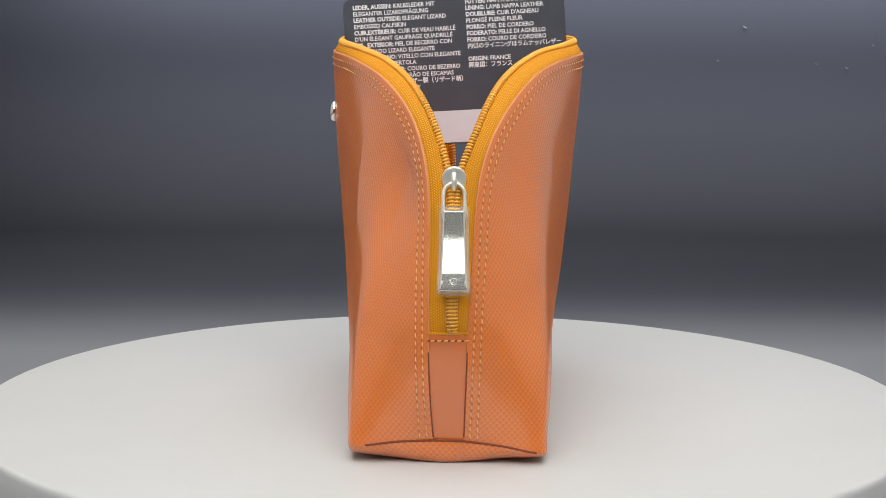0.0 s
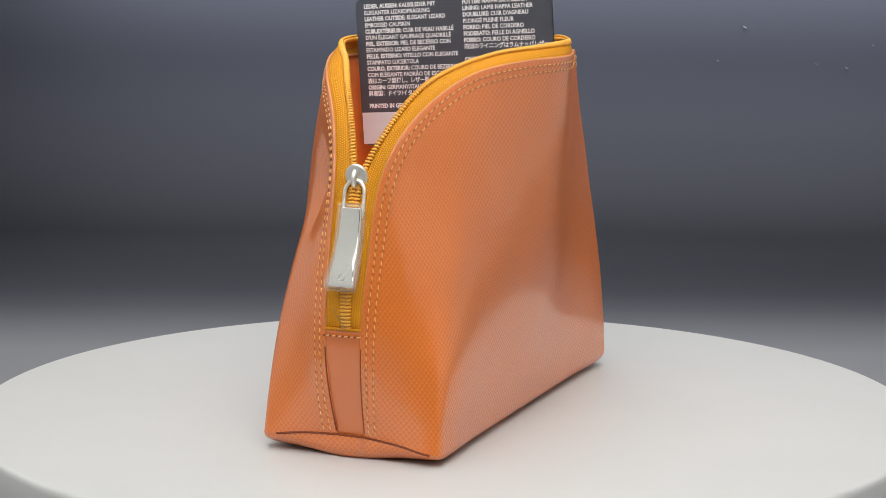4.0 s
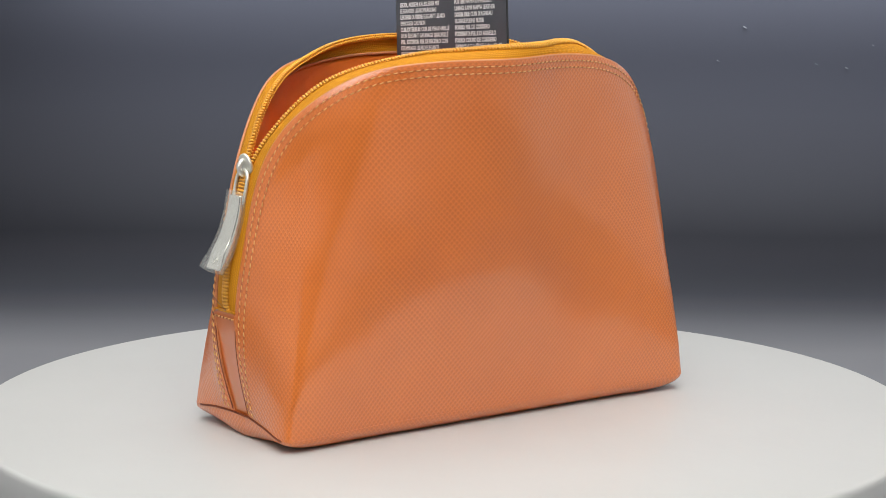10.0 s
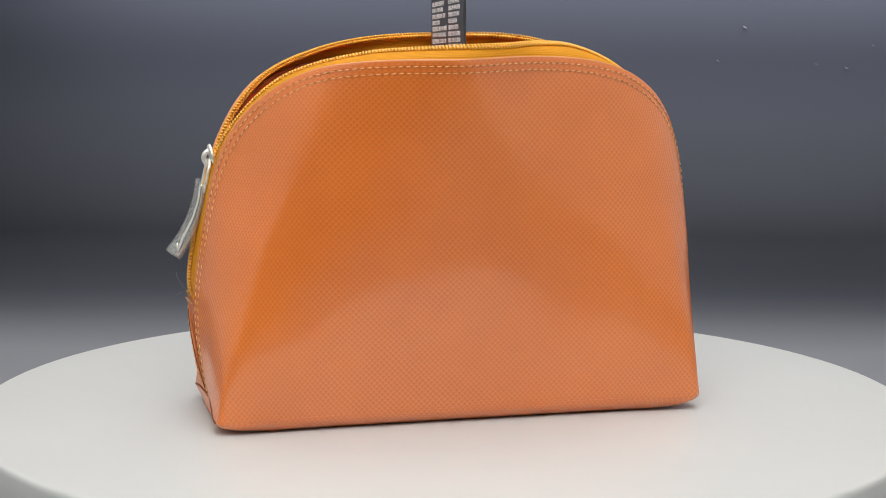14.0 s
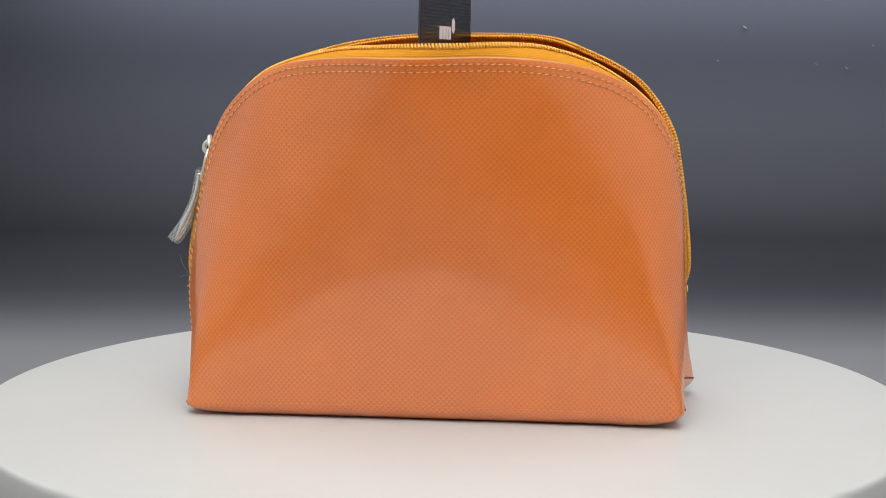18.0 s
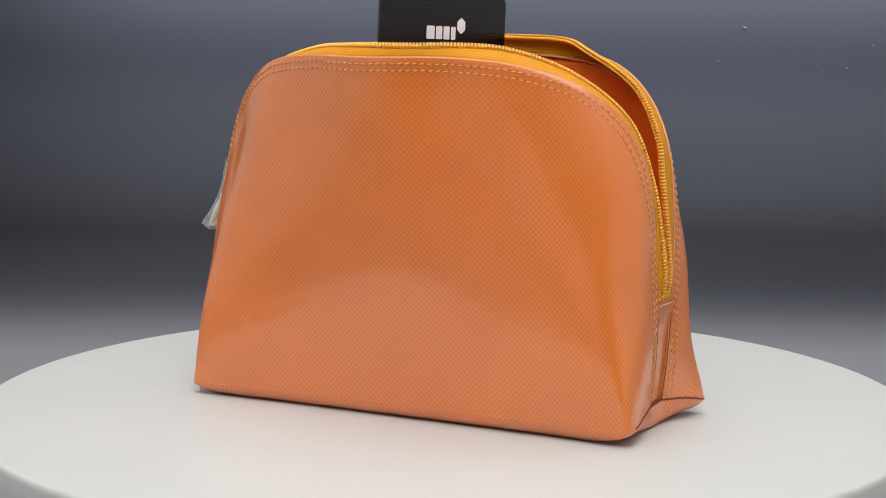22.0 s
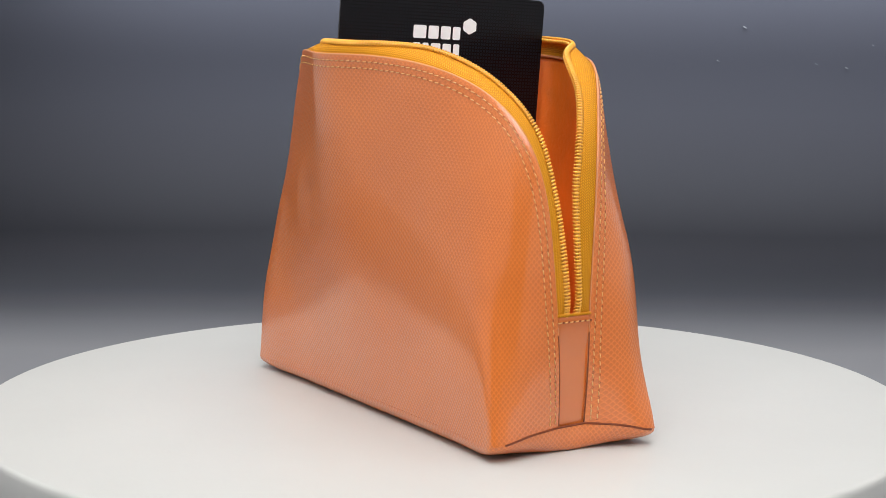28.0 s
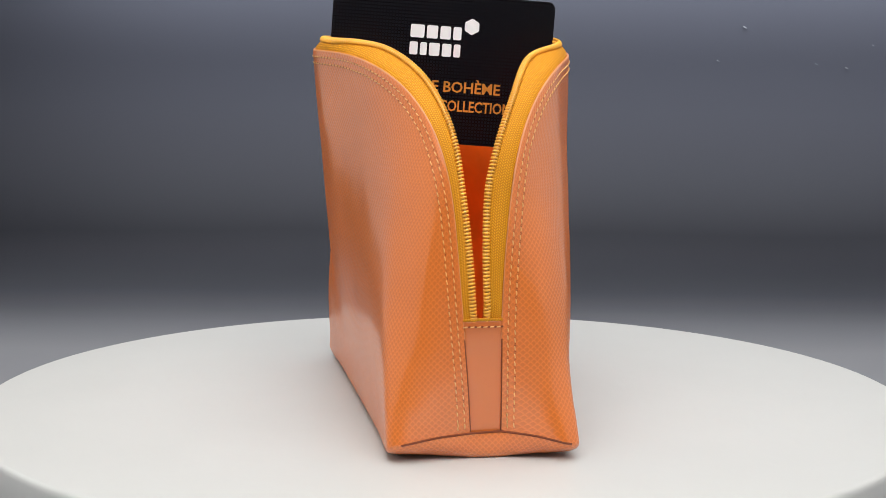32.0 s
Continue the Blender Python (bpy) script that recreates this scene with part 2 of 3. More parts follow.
def tube(path, radius, sides=8, closed=False):
    """Vertices and faces of a round tube along a path; radius may vary."""
    p = np.asarray(path, float)
    n = len(p)
    if closed:
        t = unit(np.roll(p, -1, 0) - np.roll(p, 1, 0))
    else:
        t = unit(np.gradient(p, axis=0))
    r = np.broadcast_to(np.asarray(radius, float), (n,))
    up = np.array([0.13, 0.21, 0.97])
    verts = []
    for k in range(n):
        a = unit(np.cross(t[k], up))
        b = np.cross(a, t[k])
        up = b
        for s in range(sides):
            ang = 2 * math.pi * s / sides
            verts.append(p[k] + r[k] * (math.cos(ang) * a + math.sin(ang) * b))
    faces = []
    for k in range(n if closed else n - 1):
        for s in range(sides):
            q = (k + 1) % n
            faces.append((k * sides + s, k * sides + (s + 1) % sides, q * sides + (s + 1) % sides, q * sides + s))
    if not closed:
        faces.append(tuple(range(sides))[::-1])
        faces.append(tuple(range((n - 1) * sides, n * sides)))
    return verts, faces


class Heap:
    """Many small pieces gathered into one mesh."""

    def __init__(self):
        self.v, self.f, self.n = [], [], 0

    def put(self, verts, faces):
        self.v.extend(verts)
        self.f.extend(tuple(i + self.n for i in f) for f in faces)
        self.n += len(verts)

    def link(self, name, mat, parent, label="", kind=""):
        return tagged(place(name, mesh_from(name, self.v, self.f, mat), parent, label), kind=kind)


def box_bm(w, d, h, bevel=0.0, seg=2):
    bm = bmesh.new()
    bmesh.ops.create_cube(bm, size=1)
    bmesh.ops.scale(bm, vec=(w, d, h), verts=bm.verts)
    if bevel:
        bmesh.ops.bevel(bm, geom=bm.edges[:] + bm.verts[:], offset=bevel, segments=seg, profile=0.5, affect="EDGES")
    return bm


def lathe_bm(profile, seg=64):
    """A turned body from (radius, height) pairs, closed at the axis."""
    bm = bmesh.new()
    rings = []
    for r, z in profile:
        if r < 1e-7:
            rings.append([bm.verts.new((0, 0, z))])
        else:
            rings.append([bm.verts.new((r * math.cos(2 * math.pi * k / seg), r * math.sin(2 * math.pi * k / seg), z)) for k in range(seg)])
    for a, b in zip(rings, rings[1:]):
        for k in range(seg):
            q = (k + 1) % seg
            if len(a) == 1:
                bm.faces.new((a[0], b[k], b[q]))
            elif len(b) == 1:
                bm.faces.new((a[k], a[q], b[0]))
            else:
                bm.faces.new((a[k], a[q], b[q], b[k]))
    return bm


# ---- backdrop and studio ----
def backdrop():
    """A charcoal sheet that lies under the turntable and sweeps up behind it."""
    prof = [(-1.6, -0.052), (-0.6, -0.052), (0.0, -0.052), (0.25, -0.052), (0.38, -0.052)]
    cy, cz, rad = 0.45, -0.052 + 0.15, 0.15
    for k in range(0, 25):
        a = math.radians(90 * k / 24)
        prof.append((cy + rad * math.sin(a), cz - rad * math.cos(a)))
    prof += [(cy + rad, 0.6), (cy + rad, 1.0), (cy + rad, 1.5)]
    xs = np.linspace(-1.5, 1.5, 61)
    verts, faces = [], []
    for y, z in prof:
        for x in xs:
            verts.append((x, y + 0.004 * math.sin(2.1 * x + 3 * z) * (1 if y > 0.3 else 0), z))
    faces = grid_faces(len(prof), len(xs))
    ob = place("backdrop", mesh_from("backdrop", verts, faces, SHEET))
    tagged(ob, "charcoal studio sheet sweeping up behind the turntable, light falloff painted in its grey tones", "backdrop", kind="structure")
    mod = ob.modifiers.new("thick", "SOLIDIFY")
    mod.thickness, mod.offset = 0.002, -1
    return ob


def studio_walls():
    """Dark curtains that close the place behind and beside the camera."""
    for name, size, where in (("wall_west", (0.04, 4.2, 2.6), (-1.75, -0.4, 1.24)), ("wall_east", (0.04, 4.2, 2.6), (1.75, -0.4, 1.24)),
                              ("wall_south", (3.46, 0.04, 2.6), (0, -2.4, 1.24)), ("wall_north", (3.46, 0.04, 2.6), (0, 1.4, 1.24)),
                              ("floor", (3.46, 3.76, 0.04), (0, -0.5, -0.08)), ("ceiling", (3.54, 4.2, 0.04), (0, -0.4, 2.56))):
        bm = box_bm(*size)
        ob = part(name, bm, DARKBOX, None, smooth=False)
        ob.location = where
        tagged(ob, "plain black studio surface closing the set", "floor" if name == "floor" else ("ceiling" if name == "ceiling" else "wall"), kind="structure")


def side_screens():
    """White screens of the light tent, beside the turntable."""
    for name, x in (("screen_west", -0.47), ("screen_east", 0.47)):
        ob = part(name, box_bm(0.012, 1.72, 1.02, 0.003), WHITE, None, smooth=False)
        ob.location = (x, -0.3, -0.05 + 0.51)
        tagged(ob, "white side screen of the photo tent beside the turntable", "screen", kind="structure")


backdrop()
studio_walls()
side_screens()


# ---- turntable ----
def turntable():
    top = new("turntable")
    tagged(top, "round white motorised turntable with a grey-white rim", "turntable")
    r = 0.1856
    part("platter", lathe_bm([(0, 0.0004), (r - 0.0022, 0.0004), (r - 0.0010, 0.0001), (r - 0.0003, -0.0007), (r, -0.0022), (r, -0.0118),
                              (r - 0.0004, -0.0132), (r - 0.0016, -0.014), (0, -0.014)], 192), WHITE, top, "glossy white round platter")
    part("foot", lathe_bm([(0, -0.0142), (0.085, -0.0142), (0.088, -0.018), (0.092, -0.049), (0.09, -0.052), (0, -0.052)], 96), WHITE_EDGE, top)
    return top


# ---- the bag ----
# Edges of the two leather halves, from the foot of one end over the top to the foot of the other (mm)
FRONT_EDGE = [(6.2, -95.2, 9), (6.8, -100.3, 28.5), (7.4, -101.6, 48.4), (8.8, -98.5, 71.3), (11.4, -91.7, 103.6), (17.6, -83.2, 118.7), (31, -62.7, 134.4), (43.4, -37.2, 138.6),
              (52, -8.1, 139.1), (44.4, 18.9, 139.6), (35.8, 48.2, 137.1), (26.8, 69.2, 129.8), (19, 83.8, 116.2), (14.6, 90.2, 97.8), (11.7, 92.5, 67.3), (10.2, 92.9, 49),
              (8, 91.4, 26.2), (6.8, 89.2, 10.3)]
BACK_EDGE = [(-4.5, -95.2, 9.2), (-6, -100.3, 28.4), (-6.5, -101.7, 48.3), (-6.5, -97.4, 79.1), (-7.1, -91.9, 101.9), (-12.9, -80.2, 122.1), (-22.2, -65.5, 132.5), (-36, -32.2, 138.1),
             (-44.9, 1.8, 138.7), (-40.5, 30.5, 138.3), (-30.5, 55.5, 136), (-18.2, 75.5, 126), (-9.6, 88, 109), (-5.4, 92.6, 83), (-3.5, 92.9, 50.9), (-4, 91.4, 26.1),
             (-4.2, 89.2, 10.7)]
FRONT_TEETH = [(1.4, -98.3, 45.9), (1.4, -101.4, 52.3), (1.8, -96.3, 85.1), (2.8, -91.4, 101), (8.3, -83.7, 115.3), (16.8, -68, 131.2), (30.8, -39.9, 140.6), (42.6, -20.1, 143.2),
               (47.3, -4.1, 144.4), (44.8, 8.8, 144.6), (38, 21.8, 144.6), (28.3, 39.4, 142.6), (18.5, 61.1, 133.6), (12, 80.3, 117), (9.2, 88.9, 94.6), (7.2, 92.2, 74.8),
               (6, 93.5, 56.9), (5.4, 91, 50)]
BACK_TEETH = [(2.1, -98.3, 45.9), (2.1, -101.4, 52.3), (2.3, -96.3, 85.1), (1.4, -91.1, 102), (-3.7, -81.6, 118.7), (-11.1, -68.1, 130.9), (-20.8, -48, 138.4), (-30.9, -29.2, 141.9),
              (-39.4, -8.2, 143.4), (-39.9, 7.8, 143.6), (-34, 32.8, 143.4), (-20.7, 48.3, 140), (-9, 74, 127), (-0.4, 86.7, 108.5), (2.4, 89.3, 96.2), (3.5, 92.4, 74.8),
              (3.2, 93.4, 56.9), (2.8, 91, 50)]
FRONT_FOOT = [(6.2, -95.2, 9), (20.1, -96.8, 7.6), (30.3, -97.4, 5.6), (34.7, -96.4, 5.2), (35.7, -90.6, 5.4), (35.6, -59.6, 6.4), (35.8, 0.3, 6.8), (36.2, 60.3, 6.8),
              (37.1, 86.7, 6.6), (36.9, 92, 7.0), (32.9, 93.4, 7.6), (19.8, 91.8, 9.6), (6.8, 89.2, 10.3)]
BACK_FOOT = [(-4.5, -95.2, 9.2), (-17.8, -95.4, 8.7), (-28.9, -95.2, 7.2), (-33.7, -94, 6.6), (-34.7, -88.6, 6.4), (-34.6, -59.7, 6.6), (-34.1, 0.3, 6.8), (-32.4, 60.2, 6.8),
             (-31.6, 90.2, 6.4), (-30.9, 96.1, 6.8), (-26.8, 97.5, 7.4), (-16.1, 94.2, 9.7), (-4.2, 89.2, 10.7)]
NW, NV = 221, 49


def fan(points, corner_a, corner_b, n):
    """Even steps along the edge, but sharing each end's stretch by its own length."""
    c = spline(points, 1601)
    ks = np.linspace(0, 1, 1601)
    ia, ib = (np.argmin(np.linalg.norm(c - np.array(q), axis=1)) / 1600 for q in (corner_a, corner_b))
    w = np.linspace(0, 1, n)
    f = np.interp(w, [0, 0.3, 0.7, 1], [0, ia, ib, 1])
    kernel = np.ones(41) / 41
    f = np.concatenate([[0], np.convolve(np.pad(f, 20, mode="reflect", reflect_type="odd"), kernel, "valid")[1:-1], [1]])
    return np.stack([np.interp(f, ks, c[:, k]) for k in range(3)], 1)


def half_surface(edge, foot, side):
    """The leather of one half in mm: [w, v], from the foot seam (v=0) up to the zip edge (v=1)."""
    e = fan(edge, (31 * side, -62, 134), (31 * side, 58, 133), NW)
    b = fan(foot, (34.4 * side, -97, 4), (35.0 * side, 94, 6), NW)
    t = unit(np.gradient(e, axis=0))
    down = unit(b - e)
    d = np.stack([side * np.abs(t[:, 2]) + side * 0.02, np.zeros(NW), -np.abs(t[:, 1])], 1)
    d = unit(unit(d - t * np.sum(d * t, 1, keepdims=True)) * 0.5 + down)
    length = np.linalg.norm(e - b, axis=1, keepdims=True)
    w = np.linspace(0, 1, NW)[:, None]
    end = np.clip(1 - np.minimum(w, 1 - w) / 0.3, 0, 1)
    lean = np.concatenate([side * 0.06 * (1 - end), np.sign(b[:, 1:2]) * 0.13 * end, np.zeros((NW, 1))], 1)
    p1 = b + (lean - down) * length * 0.33
    p2 = e + d * length * 0.30
    v = np.linspace(0, 1, NV)[None, :, None]
    s = ((1 - v)**3 * b[:, None] + 3 * (1 - v)**2 * v * p1[:, None] + 3 * (1 - v) * v**2 * p2[:, None] + v**3 * e[:, None])
    # the fold that starts at each bottom corner opens out on its way up
    soft = np.clip(np.linspace(0, 1, NV)[None, :, None] * 1.6 - 0.15, 0, 1)
    for k in range(30):
        mid = 0.25 * s[:-2] + 0.5 * s[1:-1] + 0.25 * s[2:]
        s[1:-1] += (mid - s[1:-1]) * soft
    return s, t


def normals(s):
    a = np.gradient(s, axis=0)
    b = np.gradient(s, axis=1)
    return unit(np.cross(a, b))


# how far each corner is pressed in near the shoulder and swells above the foot (mm)
HOLLOWS = {(1, -1): (3.0, 1.2), (-1, -1): (7.5, 0.4), (1, 1): (0.0, 1.0), (-1, 1): (2.2, -1.8)}


def half_frame(edge, foot, side):
    s, t = half_surface(edge, foot, side)
    n = normals(s)
    if np.sum(n[NW // 2, NV // 2] * np.array([side, 0, 0])) < 0:
        n = -n
    # soft hollows of a stuffed, slightly slack skin
    v = np.linspace(0, 1, NV)
    fade = np.sin(np.pi * v)**0.8
    for i in range(NW):
        for j in range(NV):
            q = Vector(s[i, j] / 1000)
            k = noise.noise(q * 22) * 0.65 + noise.noise(q * 48 + Vector((3, 1, 7))) * 0.25
            x, y, z = s[i, j]
            dent, swell = HOLLOWS[side, 1 if y > 0 else -1]
            ax, mask = abs(x - 1.5), min(1, max(0, (abs(y + 2) - 56) / 26))
            ridge = mask * math.exp(-((ax - 27 + (z - 90) * 0.10) / 14)**2)
            k -= dent * ridge * math.exp(-((z - 98) / 24)**2) / max(0.5, fade[j])
            k += swell * mask * math.exp(-((ax - 30) / 14)**2) * math.exp(-((z - 34) / 20)**2) / max(0.4, fade[j])
            s[i, j] += n[i, j] * k * fade[j] * min(1, 8 * i / NW, 8 * (NW - 1 - i) / NW)
    n2 = normals(s)
    flip = np.sign(np.sum(n2 * n, axis=2, keepdims=True))
    n2 = n2 * np.where(flip == 0, 1, flip)
    n2[0], n2[-1] = n2[2], n2[-3]
    n2[1], n2[-2] = n2[2], n2[-3]
    return s, n2


def unrolled(s, side):
    """Panel coordinates in metres: along the bag and round its ends, and up."""
    x, y, z = s[..., 0] * side, s[..., 1], s[..., 2]
    near = np.clip((np.abs(y) - 55) / 35, 0, 1)
    near = near * near * (3 - 2 * near)
    u = y + np.sign(y) * np.maximum(0, 42 - x) * near
    return np.stack([u, z * 1.02], -1).reshape(-1, 2) * MM


def leather_half(name, s, n, side, parent):
    """Outer skin with a turned edge at the zip."""
    rows = [s[:, j] for j in range(NV)]
    e, ne = s[:, -1], n[:, -1]
    along = unit(s[:, -1] - s[:, -3])
    rows += [e + along * 0.35 - ne * 0.12, e + along * 0.5 - ne * 0.45, e + along * 0.35 - ne * 0.85, e - ne * 1.0, s[:, -3] - n[:, -3] * 1.0]
    full = np.stack(rows, 1)
    uv = unrolled(full, side)
    m = full.shape[1]
    faces = grid_faces(NW, m, flip=side < 0)
    me = mesh_from(name, full.reshape(-1, 3) * MM, faces, LEATHER, uv)
    me.materials.append(EDGE)
    for p in me.polygons:
        if p.index % (m - 1) >= NV - 1:
            p.material_index = 1
    return place(name, me, parent, "tan lizard-embossed glazed calfskin side")


def lining_half(s, n, side, parent):
    inner = s - n * 2.1
    inner[:, -1] = s[:, -4] - n[:, -4] * 1.9
    ob = place("lining", mesh_from("lining", inner.reshape(-1, 3) * MM, grid_faces(NW, NV, flip=side > 0), LINING), parent, "burnt orange nappa lining")
    # turned hem, sewn along the tape
    top = inner[:, -2] - n[:, -4] * 0.5
    top = top[top[:, 2] > 70]
    v, f = tube(top * MM, 0.55 * MM, 6)
    place("lining_hem", mesh_from("lining_hem", v, f, EDGE), ob, "pale turned hem")
    return ob


def at_distance(s, n, dist, lift):
    """The line on a half that runs at a distance from its zip edge (mm)."""
    rim = even(s[:, -1], 500)
    rev_all = s[:, ::-1]
    cum = np.empty(rev_all.shape[:2])
    for i in range(NW):
        gap = np.linalg.norm(rev_all[i][:, None] - rim[None], axis=2).min(1)
        gap[0] = 0
        cum[i] = np.maximum.accumulate(gap) + np.arange(NV) * 1e-4
    line, norm, ok = [], [], []
    for i in range(NW):
        rev, nrev = s[i, ::-1], n[i, ::-1]
        line.append([np.interp(dist, cum[i], rev[:, k]) for k in range(3)])
        norm.append([np.interp(dist, cum[i], nrev[:, k]) for k in range(3)])
        ok.append(cum[i, -1] > dist + 0.3)
    line, norm, ok = np.array(line), unit(np.array(norm)), np.array(ok)
    keep, knorm = list((line + norm * lift)[ok]), list(norm[ok])
    # carry the line on to the foot seam at both ends
    clear = np.linalg.norm(s[:, 0][:, None] - rim[None], axis=2).min(1) > dist
    for i, at in ((int(np.argmax(clear)), 0), (NW - 1 - int(np.argmax(clear[::-1])), len(keep))):
        near = knorm[0] if at == 0 else knorm[-1]
        up = unit((keep[0] if at == 0 else keep[-1]) - s[i, 0])
        keep.insert(at, s[i, 0] + up * 1.2 + near * lift)
        knorm.insert(at, near)
    return np.array(keep), np.array(knorm)


def stitch_row(line, norm, parent, pitch=2.8, size=0.225):
    """Saddle stitches along a line, each lying in its own pressed hole."""
    both = even(np.concatenate([line, norm], 1), int(np.linalg.norm(np.diff(line, axis=0), axis=1).sum() / pitch) * 6 + 1)
    thread, holes = Heap(), Heap()
    pts, nor = both[:, :3], unit(both[:, 3:])
    for k in range(0, len(pts) - 6, 6):
        p, q = pts[k:k + 6], nor[k:k + 6]
        tl = unit(p[5] - p[0])
        across = np.cross(q[2], tl)
        slant = np.linspace(-0.16, 0.16, 6)[:, None] * across
        body = p[:5] + slant[:5] + q[:5] * (np.array([-0.28, 0.1, 0.17, 0.1, -0.28])[:, None])
        v, f = tube(body * MM, np.array([0.16, 0.25, 0.27, 0.25, 0.16]) * MM * size / 0.27, 6)
        thread.put(v, f)
        c = p[5] * 0.5 + pts[k + 6] * 0.5 - q[5] * 0.02 - tl * 0.12
        ring = [c + 0.40 * (math.cos(a) * tl * 1.25 + math.sin(a) * across) + q[5] * 0.05 for a in np.linspace(0, 2 * math.pi, 8, endpoint=False)]
        holes.put([np.array(r) * MM for r in ring] + [(c - q[5] * 0.25) * MM], [(i, (i + 1) % 8, 8) for i in range(8)])
    row = thread.link("stitching", THREAD, parent, "pale yellow saddle stitching", "stuff")
    holes.link("needle_hole", HOLE_AND_SHADE, row, "", "stuff")
    return row


def zip_half(s, n, teeth, side, parent):
    """Woven tape from under the leather edge to the coil, and the coil along its free edge."""
    count = 420
    e = even(s[:, -1], count)
    tl = spline(teeth, count)
    # the tape runs only as far down as the zip does
    lo = np.argmin(np.abs(e[:count // 2, 2] - 45))
    hi = count // 2 + np.argmin(np.abs(e[count // 2:, 2] - 48))
    e = even(s[:, -1], count * 3)
    full_n = unit(even(n[:, -1], count * 3))
    pick = slice(lo * 3, hi * 3)
    e, ne = even(e[pick], count), unit(even(full_n[pick], count))
    # meet edge and coil at like heights
    fe = np.array([np.argmin(np.linalg.norm(e[max(0, i - 60):i + 60] - tl[i], axis=1)) + max(0, i - 60) for i in range(count)], float)
    fe = np.maximum.accumulate(np.convolve(np.pad(fe, 10, mode="edge"), np.ones(21) / 21, "valid"))
    em = np.stack([np.interp(fe, np.arange(count), e[:, k]) for k in range(3)], 1)
    nm = unit(np.stack([np.interp(fe, np.arange(count), ne[:, k]) for k in range(3)], 1))
    skin = even(np.concatenate([s[:, -1], unit(s[:, -3] - s[:, -1])], 1), count * 3)[pick][:, 3:]
    skin = unit(even(np.concatenate([even(s[:, -1], count * 3)[pick], skin], 1), count)[:, 3:])
    sm = unit(np.stack([np.interp(fe, np.arange(count), skin[:, k]) for k in range(3)], 1))
    inward = unit(em - tl)
    t = unit(np.gradient(tl, axis=0))
    up = unit(np.cross(t, inward))
    lead = np.sum(up * nm, 1)
    start = int(np.argmax(np.abs(lead)))
    up = up * np.sign(lead[start])
    for i in range(start + 1, count):
        if np.dot(up[i], up[i - 1]) < 0:
            up[i] = -up[i]
    for i in range(start - 1, -1, -1):
        if np.dot(up[i], up[i + 1]) < 0:
            up[i] = -up[i]
    rows = [em + sm * 4.5 - nm * 1.6, em + sm * 1.0 - nm * 1.25, em - nm * 0.95]
    for k in (0.3, 0.6):
        rows.append((em - nm * 0.6) * (1 - k) + (tl + inward * 0.8) * k + up * 0.35 * math.sin(math.pi * k))
    rows.append(tl + inward * 0.9)
    g = np.stack(rows, 1)
    run = np.concatenate([[0], np.cumsum(np.linalg.norm(np.diff(tl, axis=0), axis=1))])
    wid = np.concatenate([np.zeros((count, 1)), np.cumsum(np.linalg.norm(np.diff(g, axis=1), axis=2), 1)], 1)
    uv = np.stack([np.broadcast_to(run[:, None], wid.shape), wid], -1).reshape(-1, 2) * MM
    tape = place("zip_tape", mesh_from("zip_tape", g.reshape(-1, 3) * MM, grid_faces(count, g.shape[1], flip=side < 0), TAPE, uv), parent, "ochre woven zip tape")
    mod = tape.modifiers.new("thick", "SOLIDIFY")
    mod.thickness, mod.offset = 0.0005, 0
    # coil: one bent loop a turn
    pitch = 1.25
    m = int(run[-1] / pitch)
    both = even(np.concatenate([tl, inward, up], 1), m)
    heap = Heap()
    arc = np.linspace(-1, 1, 7)
    for k in range(m):
        c, iw, uw = both[k, :3], unit(both[k, 3:6]), unit(both[k, 6:])
        tt = np.cross(iw, uw)
        path = [c + iw * (1.05 - 1.05 * a) + uw * (0.62 * (1 - a**2) + 0.42) + tt * 0.16 * a for a in arc]
        rad = np.array([0.44, 0.47, 0.42, 0.42, 0.47, 0.50, 0.42])
        v, f = tube(np.array(path) * MM, rad * MM, 6)
        heap.put(v, f)
        path = [c + iw * (1.05 - 1.05 * a) - uw * (0.40 * (1 - a**2) + 0.34) + tt * (-0.16 * a) for a in arc[::2]]
        v, f = tube(np.array(path) * MM, 0.34 * MM, 5)
        heap.put(v, f)
    # the cord inside the turns
    heap.put(*tube((tl + inward * 1.0)[::2] * MM, 0.55 * MM, 6))
    coil = heap.link("zip_coil", COIL, parent, "ochre nylon zip coil", "stuff")
    # the seam that holds the coil on the tape
    v, f = tube((tl + inward * 1.3 + up * 1.0)[::2] * MM, 0.2 * MM, 5)
    place("coil_thread", mesh_from("coil_thread", v, f, THREAD), coil)
    return coil


